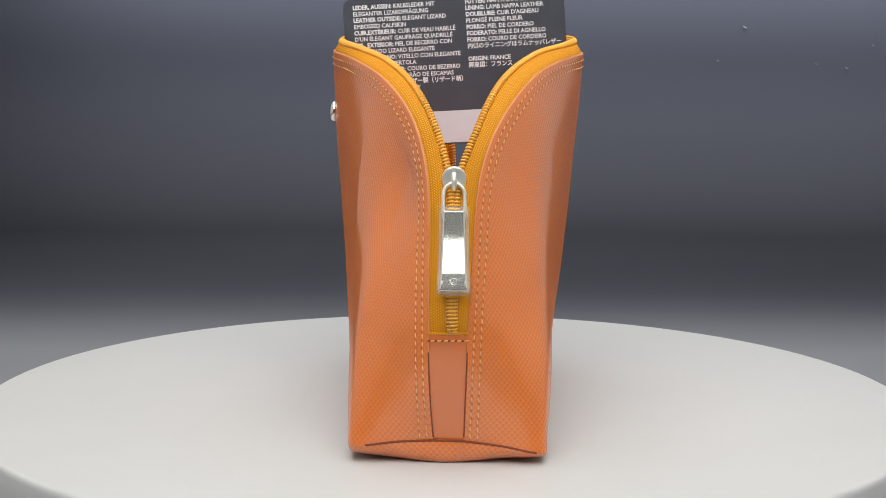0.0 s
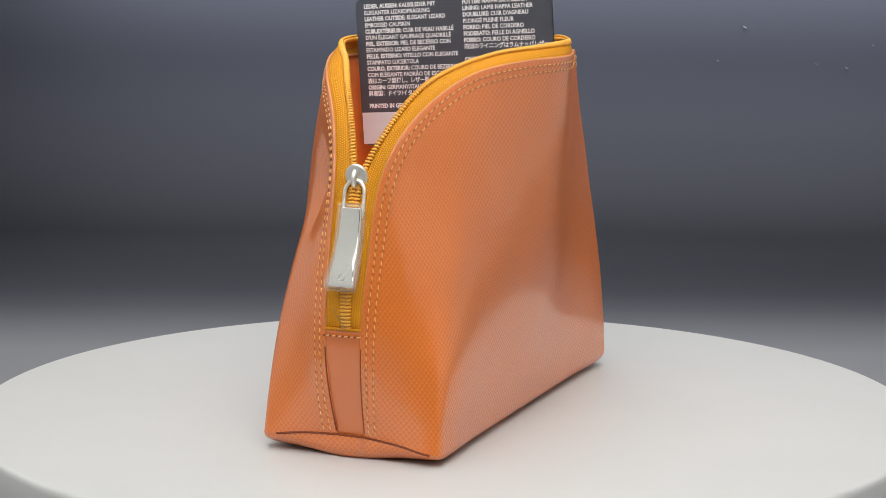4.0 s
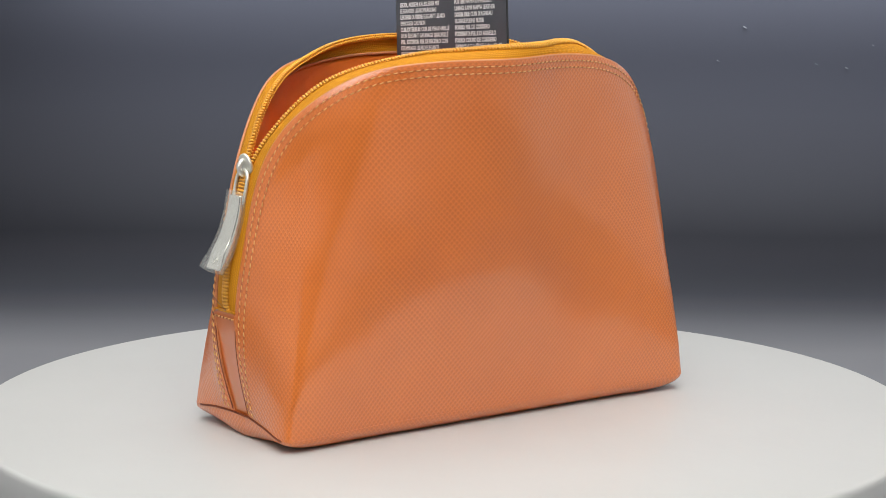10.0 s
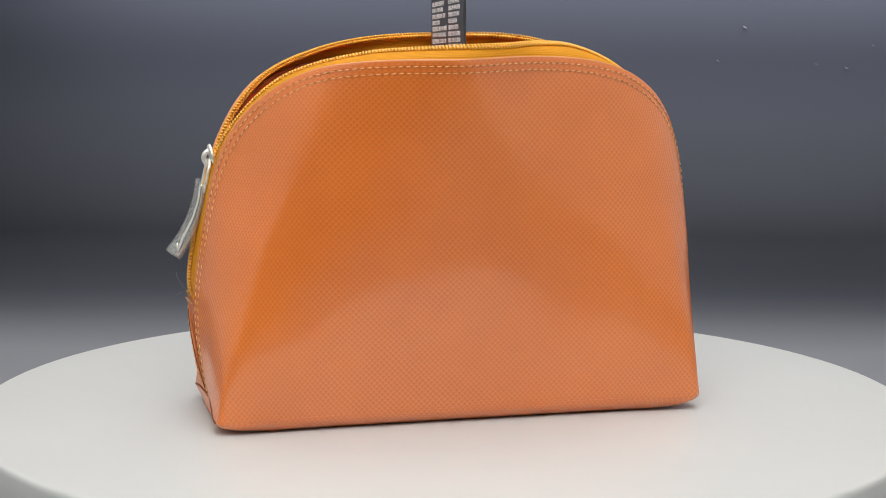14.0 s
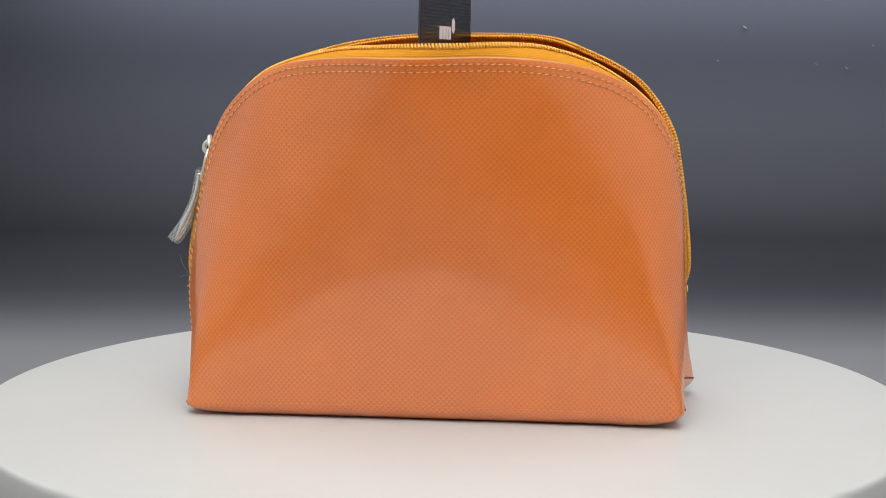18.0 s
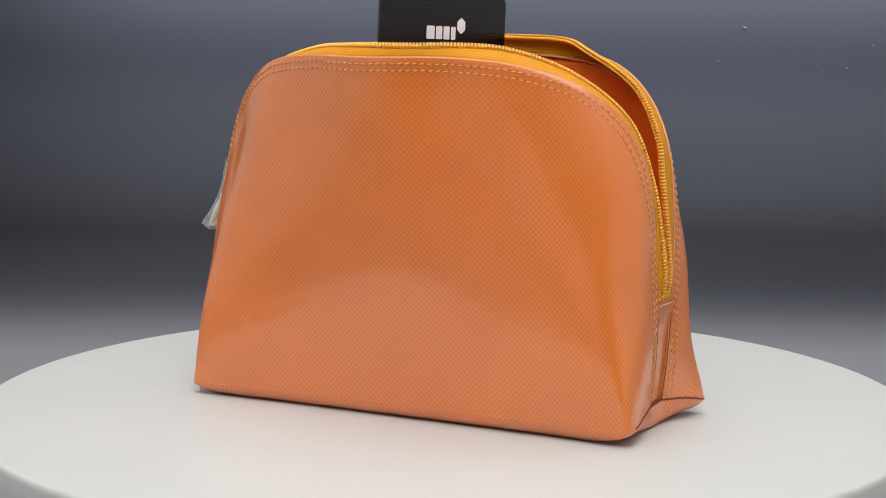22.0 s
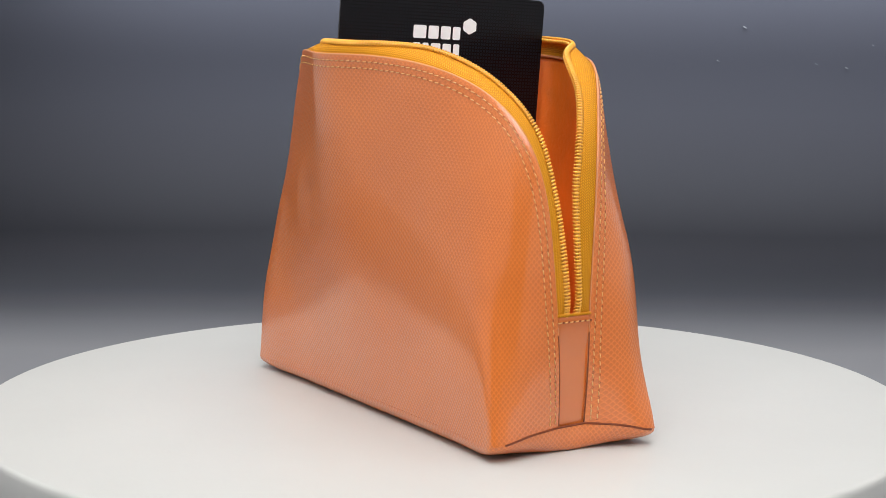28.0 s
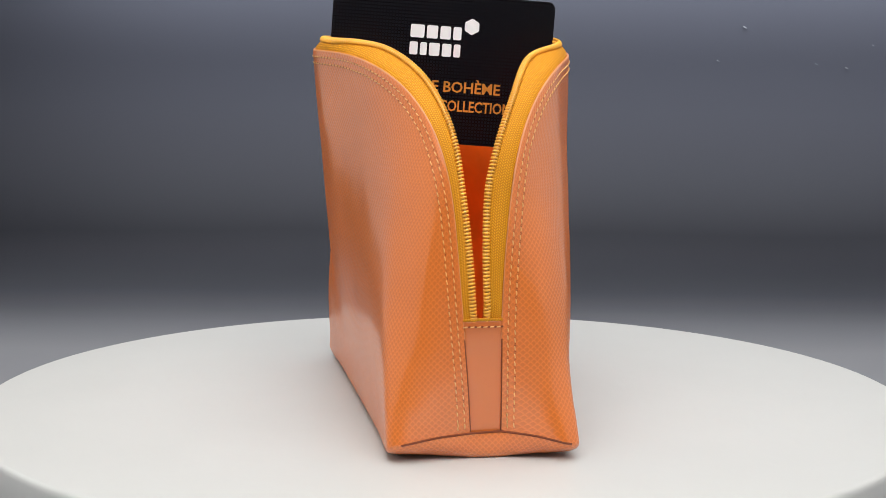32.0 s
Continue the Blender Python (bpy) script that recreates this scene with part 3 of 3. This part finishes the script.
def gusset(fs, bs, end, parent):
    """The leather strip between the halves below the zip, with its stitched top edge."""
    fe, be = fs[:, -1], bs[:, -1]
    if end > 0:
        fe, be = fe[::-1], be[::-1]
    top = 48.3 if end < 0 else 51.5
    zs = np.linspace(7.0, top, 26)
    pick = lambda c: np.stack([np.interp(zs, c[:40, 2], c[:40, 0]), np.interp(zs, c[:40, 2], c[:40, 1])], 1)
    a, b = pick(fe), pick(be)
    verts, uvs = [], []
    nx = 13
    for k, z in enumerate(zs):
        for i in range(nx):
            q = i / (nx - 1)
            tuck = 2.5 - 2.6 * min(1, max(0, (z - top + 14) / 10))
            x = (a[k, 0] + tuck) * (1 - q) + (b[k, 0] - tuck) * q
            y = a[k, 1] * (1 - q) + b[k, 1] * q
            low = 1 - (z - 7) / (top - 7)
            y -= end * (1.3 - 1.0 * min(1, max(0, 1 - low * 3)) + 2.0 * low * math.sin(math.pi * q) * (1 - low))
            verts.append((x * MM, y * MM, z * MM))
            uvs.append((x * MM, z * MM))
    me = mesh_from("end_strip", verts, grid_faces(len(zs), nx, flip=end > 0), SMOOTH, uvs)
    ob = place("end_strip", me, parent, "smooth tan leather strip below the zip")
    mod = ob.modifiers.new("thick", "SOLIDIFY")
    mod.thickness, mod.offset = 0.0010, 0
    # dark tubes stand in for the shade where the strip goes under the halves
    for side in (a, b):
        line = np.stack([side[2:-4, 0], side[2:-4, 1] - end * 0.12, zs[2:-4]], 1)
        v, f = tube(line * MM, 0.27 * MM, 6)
        place("strip_crease_shade", mesh_from("strip_crease_shade", v, f, HOLE_AND_SHADE), ob, "dark line painting the crease shade beside the strip")
    # raw yellow edge and a row of stitches across
    q = np.linspace(0.0, 1.0, 9)[:, None]
    tip = np.array([[*a[-1], top]]) * (1 - q) + np.array([[*b[-1], top]]) * q
    tip[:, 1] += end * 0.1
    v, f = tube(tip * MM, 0.55 * MM, 6)
    place("strip_edge", mesh_from("strip_edge", v, f, TAPE, [(x[0], x[2]) for x in v]), ob, "raw ochre edge")
    line = tip - np.array([0, 0, 2.4])
    line[:, 1] += end * 0.75
    stitch_row(line, np.tile([0, end, 0.05], (9, 1)), ob, 2.3, 0.24)
    return ob


def bag_floor(fs, bs, parent):
    """Bottom panel: flat on the turntable, curling up to the foot seam."""
    loop = np.concatenate([fs[:, 0], bs[::-1, 0]])
    loop = even(np.concatenate([loop, loop[:1]]), 241)[:-1]
    # where the panel leaves the table: rounded ends, drawn in under the corners
    touch = loop.copy()
    touch[:, 0] *= 0.76
    reach = np.where(loop[:, 1] < 0, 92.6 - 22 * (loop[:, 0] / 33)**2, 86.6 - 20 * (loop[:, 0] / 33)**2)
    touch[:, 1] = np.sign(loop[:, 1]) * np.minimum(np.abs(loop[:, 1]), reach)
    rows = []
    for k in np.linspace(0, math.pi / 2, 9):
        ring = loop + (touch - loop) * (1 - math.cos(k))
        ring[:, 2] = 0.45 + (loop[:, 2] - 0.5) * (1 - math.sin(k))
        belly = np.clip((np.abs(loop[:, 1]) - 80) / 10, 0, 1) * math.sin(2 * k) * 0.7
        ring[:, 1] += np.sign(loop[:, 1]) * belly
        rows.append(ring)
    for r in (0.7, 0.3):
        ring = touch * r
        ring[:, 2] = 0.45
        rows.append(ring)
    g = np.stack(rows, 1)
    # laid out by the way round the foot and the way down
    round_foot = np.concatenate([[0], np.cumsum(np.linalg.norm(np.diff(loop, axis=0), axis=1))])
    way_down = np.concatenate([np.zeros((len(loop), 1)), np.cumsum(np.linalg.norm(np.diff(g, axis=1), axis=2), 1)], 1)
    uv = np.stack([np.broadcast_to(round_foot[:, None], way_down.shape), -way_down], -1).reshape(-1, 2) * MM
    verts = list(g.reshape(-1, 3) * MM)
    m = len(rows)
    faces = grid_faces(len(loop), m, closed=True)
    faces.append(tuple(i * m + m - 1 for i in range(len(loop))))
    me = mesh_from("bottom_panel", verts, faces, LEATHER, uv)
    ob = place("bottom_panel", me, parent, "tan leather bottom curling up to the sides")
    # dark thread line of the foot seam
    for end in (-1, 1):
        arc = loop[(loop[:, 1] * end > 80) & (np.abs(loop[:, 0] - 1.5) < 31)]
        arc = arc[np.argsort(arc[:, 0])]
        v, f = tube((arc + np.array([0, 0, -0.3])) * MM, 0.42 * MM, 6)
        place("foot_seam", mesh_from("foot_seam", v, f, HOLE_AND_SHADE), parent, "dark recessed seam")
    inner = [(p * np.array([0.93, 0.96, 0]) + np.array([0, 0, 4.5])) * MM for p in loop]
    place("lining", mesh_from("lining_floor", inner, [tuple(range(len(inner)))], LINING, smooth=False), parent, "burnt orange nappa lining")
    return ob


def slider_and_pull(parent):
    """Zip slider with its bail, wire loop and curved pull under a plastic sleeve."""
    s = new("zip_slider")
    s.parent = parent
    tagged(s, "polished silver zip slider")
    m = pose(0.0022, -0.0913, 0.1015, 13, 0, 0)
    # crown: a domed shield, broad above and narrow below
    bm = bmesh.new()
    n, prof = 40, [(1.0, 0.0), (1.0, 0.7), (0.97, 0.95), (0.9, 1.1), (0.6, 1.25), (0.3, 1.3)]
    rings = []
    for r, h in prof:
        ring = []
        for k in range(n):
            a = 2 * math.pi * k / n
            x, z = 4.25 * math.cos(a), 4.5 * math.sin(a)
            if z < 0:
                z *= 1.22
                x *= 1 - 0.28 * (z / -5.5)**2
            ring.append(bm.verts.new((x * r * MM, -h * MM - 0.0012, z * r * MM)))
        rings.append(ring)
    for a, b in zip(rings, rings[1:]):
        for k in range(n):
            bm.faces.new((a[k], a[(k + 1) % n], b[(k + 1) % n], b[k]))
    bm.faces.new(rings[-1])
    bm.faces.new(rings[0][::-1])
    bmesh.ops.transform(bm, matrix=m, verts=bm.verts)
    part("crown", bm, SATIN, s)
    bm = box_bm(0.0070, 0.0012, 0.0062, 0.0005)
    bmesh.ops.transform(bm, matrix=m @ pose(0, 0.0026, -0.0016), verts=bm.verts)
    part("back_plate", bm, SATIN, s)
    # bail over the crown
    a = np.linspace(0, math.pi, 14)
    path = np.stack([0 * a, -2.2 - 2.6 * np.sin(a), 2.7 * np.cos(a) - 0.6], 1) * MM
    v, f = tube(path, 0.00095, 10)
    me = mesh_from("bail", v, f, SATIN)
    me.transform(m)
    place("bail", me, s)
    # wire loop: a long rounded oblong through the bail
    pull = new("pull")
    pull.parent = parent
    tagged(pull, "curved silver zip pull in a clear plastic sleeve")
    lp = []
    for k in range(24):
        a = math.pi * k / 23
        lp.append((3.7 * math.cos(a), 0, 4.0 * math.sin(a)))
    lp += [(-3.7, 0, -z) for z in (2, 4, 6, 8)] + [(3.7, 0, -z) for z in (8, 6, 4, 2)]
    v, f = tube(np.array(lp) * MM, 0.00072, 8, closed=True)
    me = mesh_from("loop", v, f, SATIN)
    me.transform(pose(0.0022, -0.0947, 0.0958, -12, 0, 0))
    place("loop", me, pull)
    # bar: hollow upper face, swelling and a bevelled tip, flicked outward
    cs = spline([(-97.2, 90.6), (-98.2, 84.1), (-100.2, 77.6), (-103.4, 70.7), (-107.5, 64.7)], 30)
    t = unit(np.gradient(cs, axis=0))
    nrm = np.stack([-t[:, 1] * -1, t[:, 0] * -1], 1)
    nrm = np.where((nrm[:, :1] > 0), -nrm, nrm)
    rows = []
    for k in range(30):
        q = k / 29
        half = 3.75 + 1.0 * q
        thick = (0.9 + 0.75 * q + 0.22 * math.exp(-((q - 0.70) / 0.08)**2)) 
        face = 1 - 1.3 * max(0, (q - 0.79) / 0.21)
        c = cs[k]
        ring = []
        for x, h in ((-half, 0.55), (-half + 0.45, 0.98), (-half * 0.45, 1.0 - 0.10 * (q < 0.5)), (half * 0.45, 1.0 - 0.10 * (q < 0.5)), (half - 0.45, 0.98), (half, 0.55),
                     (half, -0.55), (half - 0.45, -0.9), (-half + 0.45, -0.9), (-half, -0.55)):
            y, z = c + nrm[k] * h * thick * (face if h > 0 else 1)
            ring.append((x + 2.2, y, z))
        rows.append(ring)
    g = np.array(rows)
    faces = []
    for i in range(29):
        for j in range(10):
            faces.append((i * 10 + j, i * 10 + (j + 1) % 10, (i + 1) * 10 + (j + 1) % 10, (i + 1) * 10 + j))
    faces += [tuple(range(10))[::-1], tuple(range(290, 300))]
    faces = [f[::-1] for f in faces]
    bar = place("bar", mesh_from("bar", g.reshape(-1, 3) * MM, faces, POLISHED, smooth=True), pull, "polished curved silver bar")
    mod = bar.modifiers.new("soft", "BEVEL")
    mod.width, mod.segments, mod.limit_method = 0.00025, 2, "ANGLE"
    # round mark on the tip
    ring = [(1.1 * math.cos(a), 0, 1.1 * math.sin(a)) for a in np.linspace(0, 2 * math.pi, 20, endpoint=False)]
    v, f = tube(np.array(ring) * MM, 0.00014, 6, closed=True)
    me = mesh_from("tip_mark", v, f, STEEL)
    y, z = cs[26] + nrm[26] * 0.85
    me.transform(pose(0.0022, y * MM, z * MM, -20, 0, 0))
    place("tip_mark", me, bar, "small pressed round mark")
    # sleeve: a loose flat tube of film, open at the top
    rows = []
    ext = np.concatenate([cs[:1] - t[:1] * 1.5, cs, cs[-1:] + t[-1:] * 0.9])
    exn = np.concatenate([nrm[:1], nrm, nrm[-1:]])
    for k in range(len(ext)):
        q = k / (len(ext) - 1)
        half = 5.0 + 0.75 * q + 0.12 * math.sin(9 * q)
        th = 1.7 + 1.1 * q
        ring = []
        for x, h in ((-half, 0.2), (-half + 0.5, 0.85), (0, 1.05), (half - 0.5, 0.85), (half, 0.2), (half, -0.2), (half - 0.5, -0.8), (0, -1.0), (-half + 0.5, -0.8), (-half, -0.2)):
            y, z = ext[k] + exn[k] * h * th
            ring.append((x + 2.2, y, z))
        rows.append(ring)
    g = np.array(rows)
    nr = len(rows)
    faces = []
    for i in range(nr - 1):
        for j in range(10):
            faces.append((i * 10 + j, i * 10 + (j + 1) % 10, (i + 1) * 10 + (j + 1) % 10, (i + 1) * 10 + j))
    faces.append(tuple(range((nr - 1) * 10, nr * 10)))
    place("sleeve", mesh_from("sleeve", g.reshape(-1, 3) * MM, faces, FILM), pull, "crumpled clear plastic film")


def loose_thread(parent):
    pts = spline([(2, -101.6, 48.6), (1, -104.2, 51.5), (0, -106.3, 55), (-0.4, -106.6, 57)], 16)
    v, f = tube(pts * MM, 0.00009, 5)
    h = Heap()
    h.put(v, f)
    v, f = tube(spline([(2, -101.6, 48.4), (1, -104, 49.3), (0.4, -106.6, 48.2)], 12) * MM, 0.00009, 5)
    h.put(v, f)
    h.link("loose_thread", DUST, parent, "fine loose thread end")


def emblem(parent):
    e = new("emblem")
    e.parent = parent
    tagged(e, "small round silver emblem")
    m = pose(-0.0440, 0.0012, 0.1158, 0, -87, 0)
    bm = lathe_bm([(0, 0.0016), (0.0030, 0.0016), (0.0037, 0.0012), (0.0040, 0.0005), (0.0040, -0.001), (0, -0.001)], 40)
    bmesh.ops.transform(bm, matrix=m, verts=bm.verts)
    part("disc", bm, STEEL, e)


def wash_bag():
    bag = new("toiletry_bag")
    tagged(bag, "glossy tan lizard-embossed leather toiletry bag, zip open", "toiletry bag")
    halves = []
    for name, edge, foot, teeth, side in (("front_half", FRONT_EDGE, FRONT_FOOT, FRONT_TEETH, 1), ("back_half", BACK_EDGE, BACK_FOOT, BACK_TEETH, -1)):
        s, n = half_frame(edge, foot, side)
        half = leather_half(name, s, n, side, bag)
        lining_half(s.copy(), n, side, bag)
        for dist in (2.1, 4.6):
            stitch_row(*at_distance(s, n, dist, 0.05), half)
        zip_half(s, n, teeth, side, bag)
        halves.append(s)
    for end in (-1, 1):
        gusset(halves[0], halves[1], end, bag)
    bag_floor(halves[0], halves[1], bag)
    slider_and_pull(bag)
    loose_thread(bag)
    emblem(bag)
    return bag


# ---- the card ----
def text_mesh(name, body, size, mat, m, parent, bold=0.0, width=1.0, label="", span_to=None):
    cu = bpy.data.curves.new(name, "FONT")
    cu.body, cu.size, cu.offset, cu.extrude, cu.resolution_u = body, size, bold, 0.00002, 2
    tmp = new(name + "_tmp", cu)
    me = bpy.data.meshes.new_from_object(tmp.evaluated_get(bpy.context.evaluated_depsgraph_get()))
    bpy.data.objects.remove(tmp)
    bpy.data.curves.remove(cu)
    span = max((v.co.x for v in me.vertices), default=0) - min((v.co.x for v in me.vertices), default=0)
    if span_to:
        width = span_to / span
    me.transform(m @ Matrix.Diagonal((width, 1, 1, 1)))
    me.materials.clear()
    me.materials.append(mat)
    place(name, me, parent, label)
    return span * width


def flat(outline, thick):
    """A thin upright plate (x, z) with its face towards +y or -y."""
    bm = bmesh.new()
    vs = [bm.verts.new((x, 0, z)) for x, z in outline]
    f = bm.faces.new(vs)
    ex = bmesh.ops.extrude_face_region(bm, geom=[f])
    bmesh.ops.translate(bm, vec=(0, thick, 0), verts=[v for v in ex["geom"] if isinstance(v, bmesh.types.BMVert)])
    return bm


def rounded(w, h, r, seg=8):
    out = []
    for cx, cz, a0 in ((w / 2 - r, h / 2 - r, 0), (-w / 2 + r, h / 2 - r, 90), (-w / 2 + r, -h / 2 + r, 180), (w / 2 - r, -h / 2 + r, 270)):
        for k in range(seg + 1):
            a = math.radians(a0 + 90 * k / seg)
            out.append((cx + r * math.cos(a), cz + r * math.sin(a)))
    return out


BACK_LEFT = [("LEDER, AUSSEN:", "KALBSLEDER MIT"), ("", "ELEGANTER LIZARDPRÄGUNG"), ("LEATHER OUTSIDE:", "ELEGANT LIZARD"), ("", "EMBOSSED CALFSKIN"),
             ("CUIR,EXTÉRIEUR:", "CUIR DE VEAU HABILLÉ"), ("", "D'UN ÉLEGANT GAUFRAGE QUADRILLÉ"), ("PIEL, EXTERIOR:", "PIEL DE BECERRO CON"),
             ("", "ESTAMPADO LIZARD ELEGANTE"), ("PELLE, ESTERNO:", "VITELLO CON ELEGANTE"), ("", "STAMPATO LUCERTOLA"),
             ("COURO, EXTERIOR:", "COURO DE BEZERRO"), ("", "COM ELEGANTE PADRÃO DE ESCAMAS"), ("", "表はカーフ型押し、レザー製（リザード柄）"),
             ("ORIGIN:", "GERMANY/ITALY"), ("", "原産国：ドイツ/イタリア"), ("", ""), ("PRINTED IN GERMANY", "")]
BACK_RIGHT = [("FUTTER:", "NAPPA LAMMLEDER"), ("LINING:", "LAMB NAPPA LEATHER"), ("DOUBLURE:", "CUIR D'AGNEAU"), ("", "PLONGÉ PLEINE FLEUR"),
              ("FORRO:", "PIEL DE CORDERO"), ("FODERATO:", "PELLE DI AGNELLO"), ("FORRO:", "COURO DE CORDEIRO"), ("", "内側のライニングはラムナッパレザー"),
              ("", ""), ("ORIGIN:", "FRANCE"), ("", "原産国：フランス")]


def product_card():
    """Bank-card sized tag, standing across the opening. Its printed back faces -y, its pressed black front +y."""
    root = new("product_card")
    tagged(root, "black product card with white and gold print", "card")
    at = pose(0.0032, -0.0011, 0.1323, 0, -4.0, -7.2)
    w, h, th = 0.0856, 0.0575, 0.0008

    def put(name, bm, mat, parent, label="", lift=0.0):
        bmesh.ops.transform(bm, matrix=at @ Matrix.Translation((0, lift, 0)), verts=bm.verts)
        return part(name, bm, mat, parent, label, smooth=False)

    core = put("board", flat(rounded(w, h, 0.003), th), CORE, root, "", -th / 2)
    bm = flat(rounded(w - 0.0002, h - 0.0002, 0.0029), 0.00006)
    uv = bm.loops.layers.uv.new("panel")
    for f in bm.faces:
        for lp in f.loops:
            lp[uv].uv = (lp.vert.co.x, lp.vert.co.z)
    front = put("front_face", bm, BLACK, root, "black face pressed with faint rings", th / 2)
    back = put("back_face", flat(rounded(w - 0.0002, h - 0.0002, 0.0029), 0.00006), BACK, root, "matt black printed back", -th / 2 - 0.00006)
    put("grey_strip", flat([(-w / 2 + 0.0003, -h / 2 + 0.0006), (w / 2 - 0.0003, -h / 2 + 0.0006), (w / 2 - 0.0003, -0.0158), (-w / 2 + 0.0003, -0.0158)], 0.00008),
        STRIP, root, "pale grey strip along the foot", -th / 2 - 0.00016)
    # printed back: read from -y, x to the right
    face = at @ Matrix.Translation((0, -th / 2 - 0.0001, 0)) @ pose(0, 0, 0, 90, 0, 0)
    size, step = 0.00230, 0.00244
    for x0, z0, rows in ((-0.0390, 0.0250, BACK_LEFT), (0.0048, 0.0250, BACK_RIGHT)):
        for k, (head, rest) in enumerate(rows):
            x = x0
            if head:
                x += text_mesh("heading", head, size, INK, face @ pose(x, z0 - step * k, 0), back, 0.00010, width=0.93) + size * 0.28
            if rest:
                text_mesh("print_line", rest, size, INK, face @ pose(x, z0 - step * k, 0), back, 0.00006, width=0.93)
    # pressed front: read from +y
    face = at @ Matrix.Translation((0, th / 2 + 0.0001, 0)) @ pose(0, 0, 0, 90, 0, 180)
    text_mesh("gold_line", "DE BOHÈME", 0.0059, GOLD, face @ pose(-0.0072, -0.0086, 0), front, 0.00012, span_to=0.0308, label="gold foil lettering")
    text_mesh("gold_line", "COLLECTION", 0.0059, GOLD, face @ pose(0.0006, -0.0159, 0), front, 0.00012, span_to=0.0278, label="gold foil lettering")
    for z, widths in ((0.01405, (0.0063, 0.0052, 0.0050, 0.0041)), (0.0074, (0.0041, 0.0035, 0.0050, 0.0045, 0.0035))):
        x = -0.0128
        for k in widths:
            bm = flat(rounded(k - 0.0009, 0.0050, 0.0006, 3), 0.00004)
            bmesh.ops.transform(bm, matrix=Matrix.Translation((-(x + k / 2), 0, z)), verts=bm.verts)
            put("logo_bar", bm, INK, front, "plain white bar", th / 2 + 0.00007)
            x += k
    ring = [(0.0029 * (1 - 0.06 * math.cos(6 * a)) * math.cos(a), 0.0029 * (1 - 0.06 * math.cos(6 * a)) * math.sin(a)) for a in np.linspace(0, 2 * math.pi, 48, endpoint=False)]
    bm = flat(ring, 0.00004)
    bmesh.ops.transform(bm, matrix=Matrix.Translation((-0.0112, 0, 0.01705)), verts=bm.verts)
    put("logo_disc", bm, INK, front, "plain white round mark", th / 2 + 0.00007)
    return root


# ---- dust on the backdrop ----
def dust():
    for x, y, z, size in ((-0.1797, 0.5923, 0.0543, 0.0016), (-0.2807, 0.5985, 0.0881, 0.0009), (-0.2611, 0.5937, 0.0590, 0.0007), (-0.2295, 0.5889, 0.0444, 0.0009),
                          (0.1988, 0.5988, 0.1182, 0.0011), (0.1812, 0.5989, 0.0958, 0.0008), (0.2851, 0.5989, 0.1067, 0.0007), (0.2473, 0.5988, 0.0940, 0.0007),
                          (0.2678, 0.5988, 0.0914, 0.0009), (0.2687, 0.5447, -0.0174, 0.0009), (0.2689, 0.5198, -0.0342, 0.0012)):
        h = Heap()
        pts = spline([(x - size, y + 0.001, z + size * 0.6), (x, y, z), (x + size, y + 0.001, z - size * 0.5)], 8)
        v, f = tube(pts, 0.28 * size, 6)
        h.put(v, f)
        tagged(h.link("dust_speck", DUST, None, "tiny grey fluff speck on the dark backdrop sheet"), category="dust", group="dust specks")


TABLE = turntable()
BAG = wash_bag()
CARD = product_card()
dust()


def motions():
    """The turntable turns steadily clockwise, seen from above, with all that stands on it."""
    rows = [(t, pose(0, 0, 0, 0, 0, -5.317 * t)) for t in range(0, 33, 2)]
    for thing in (TABLE, BAG, CARD):
        walk(thing, rows)


motions()
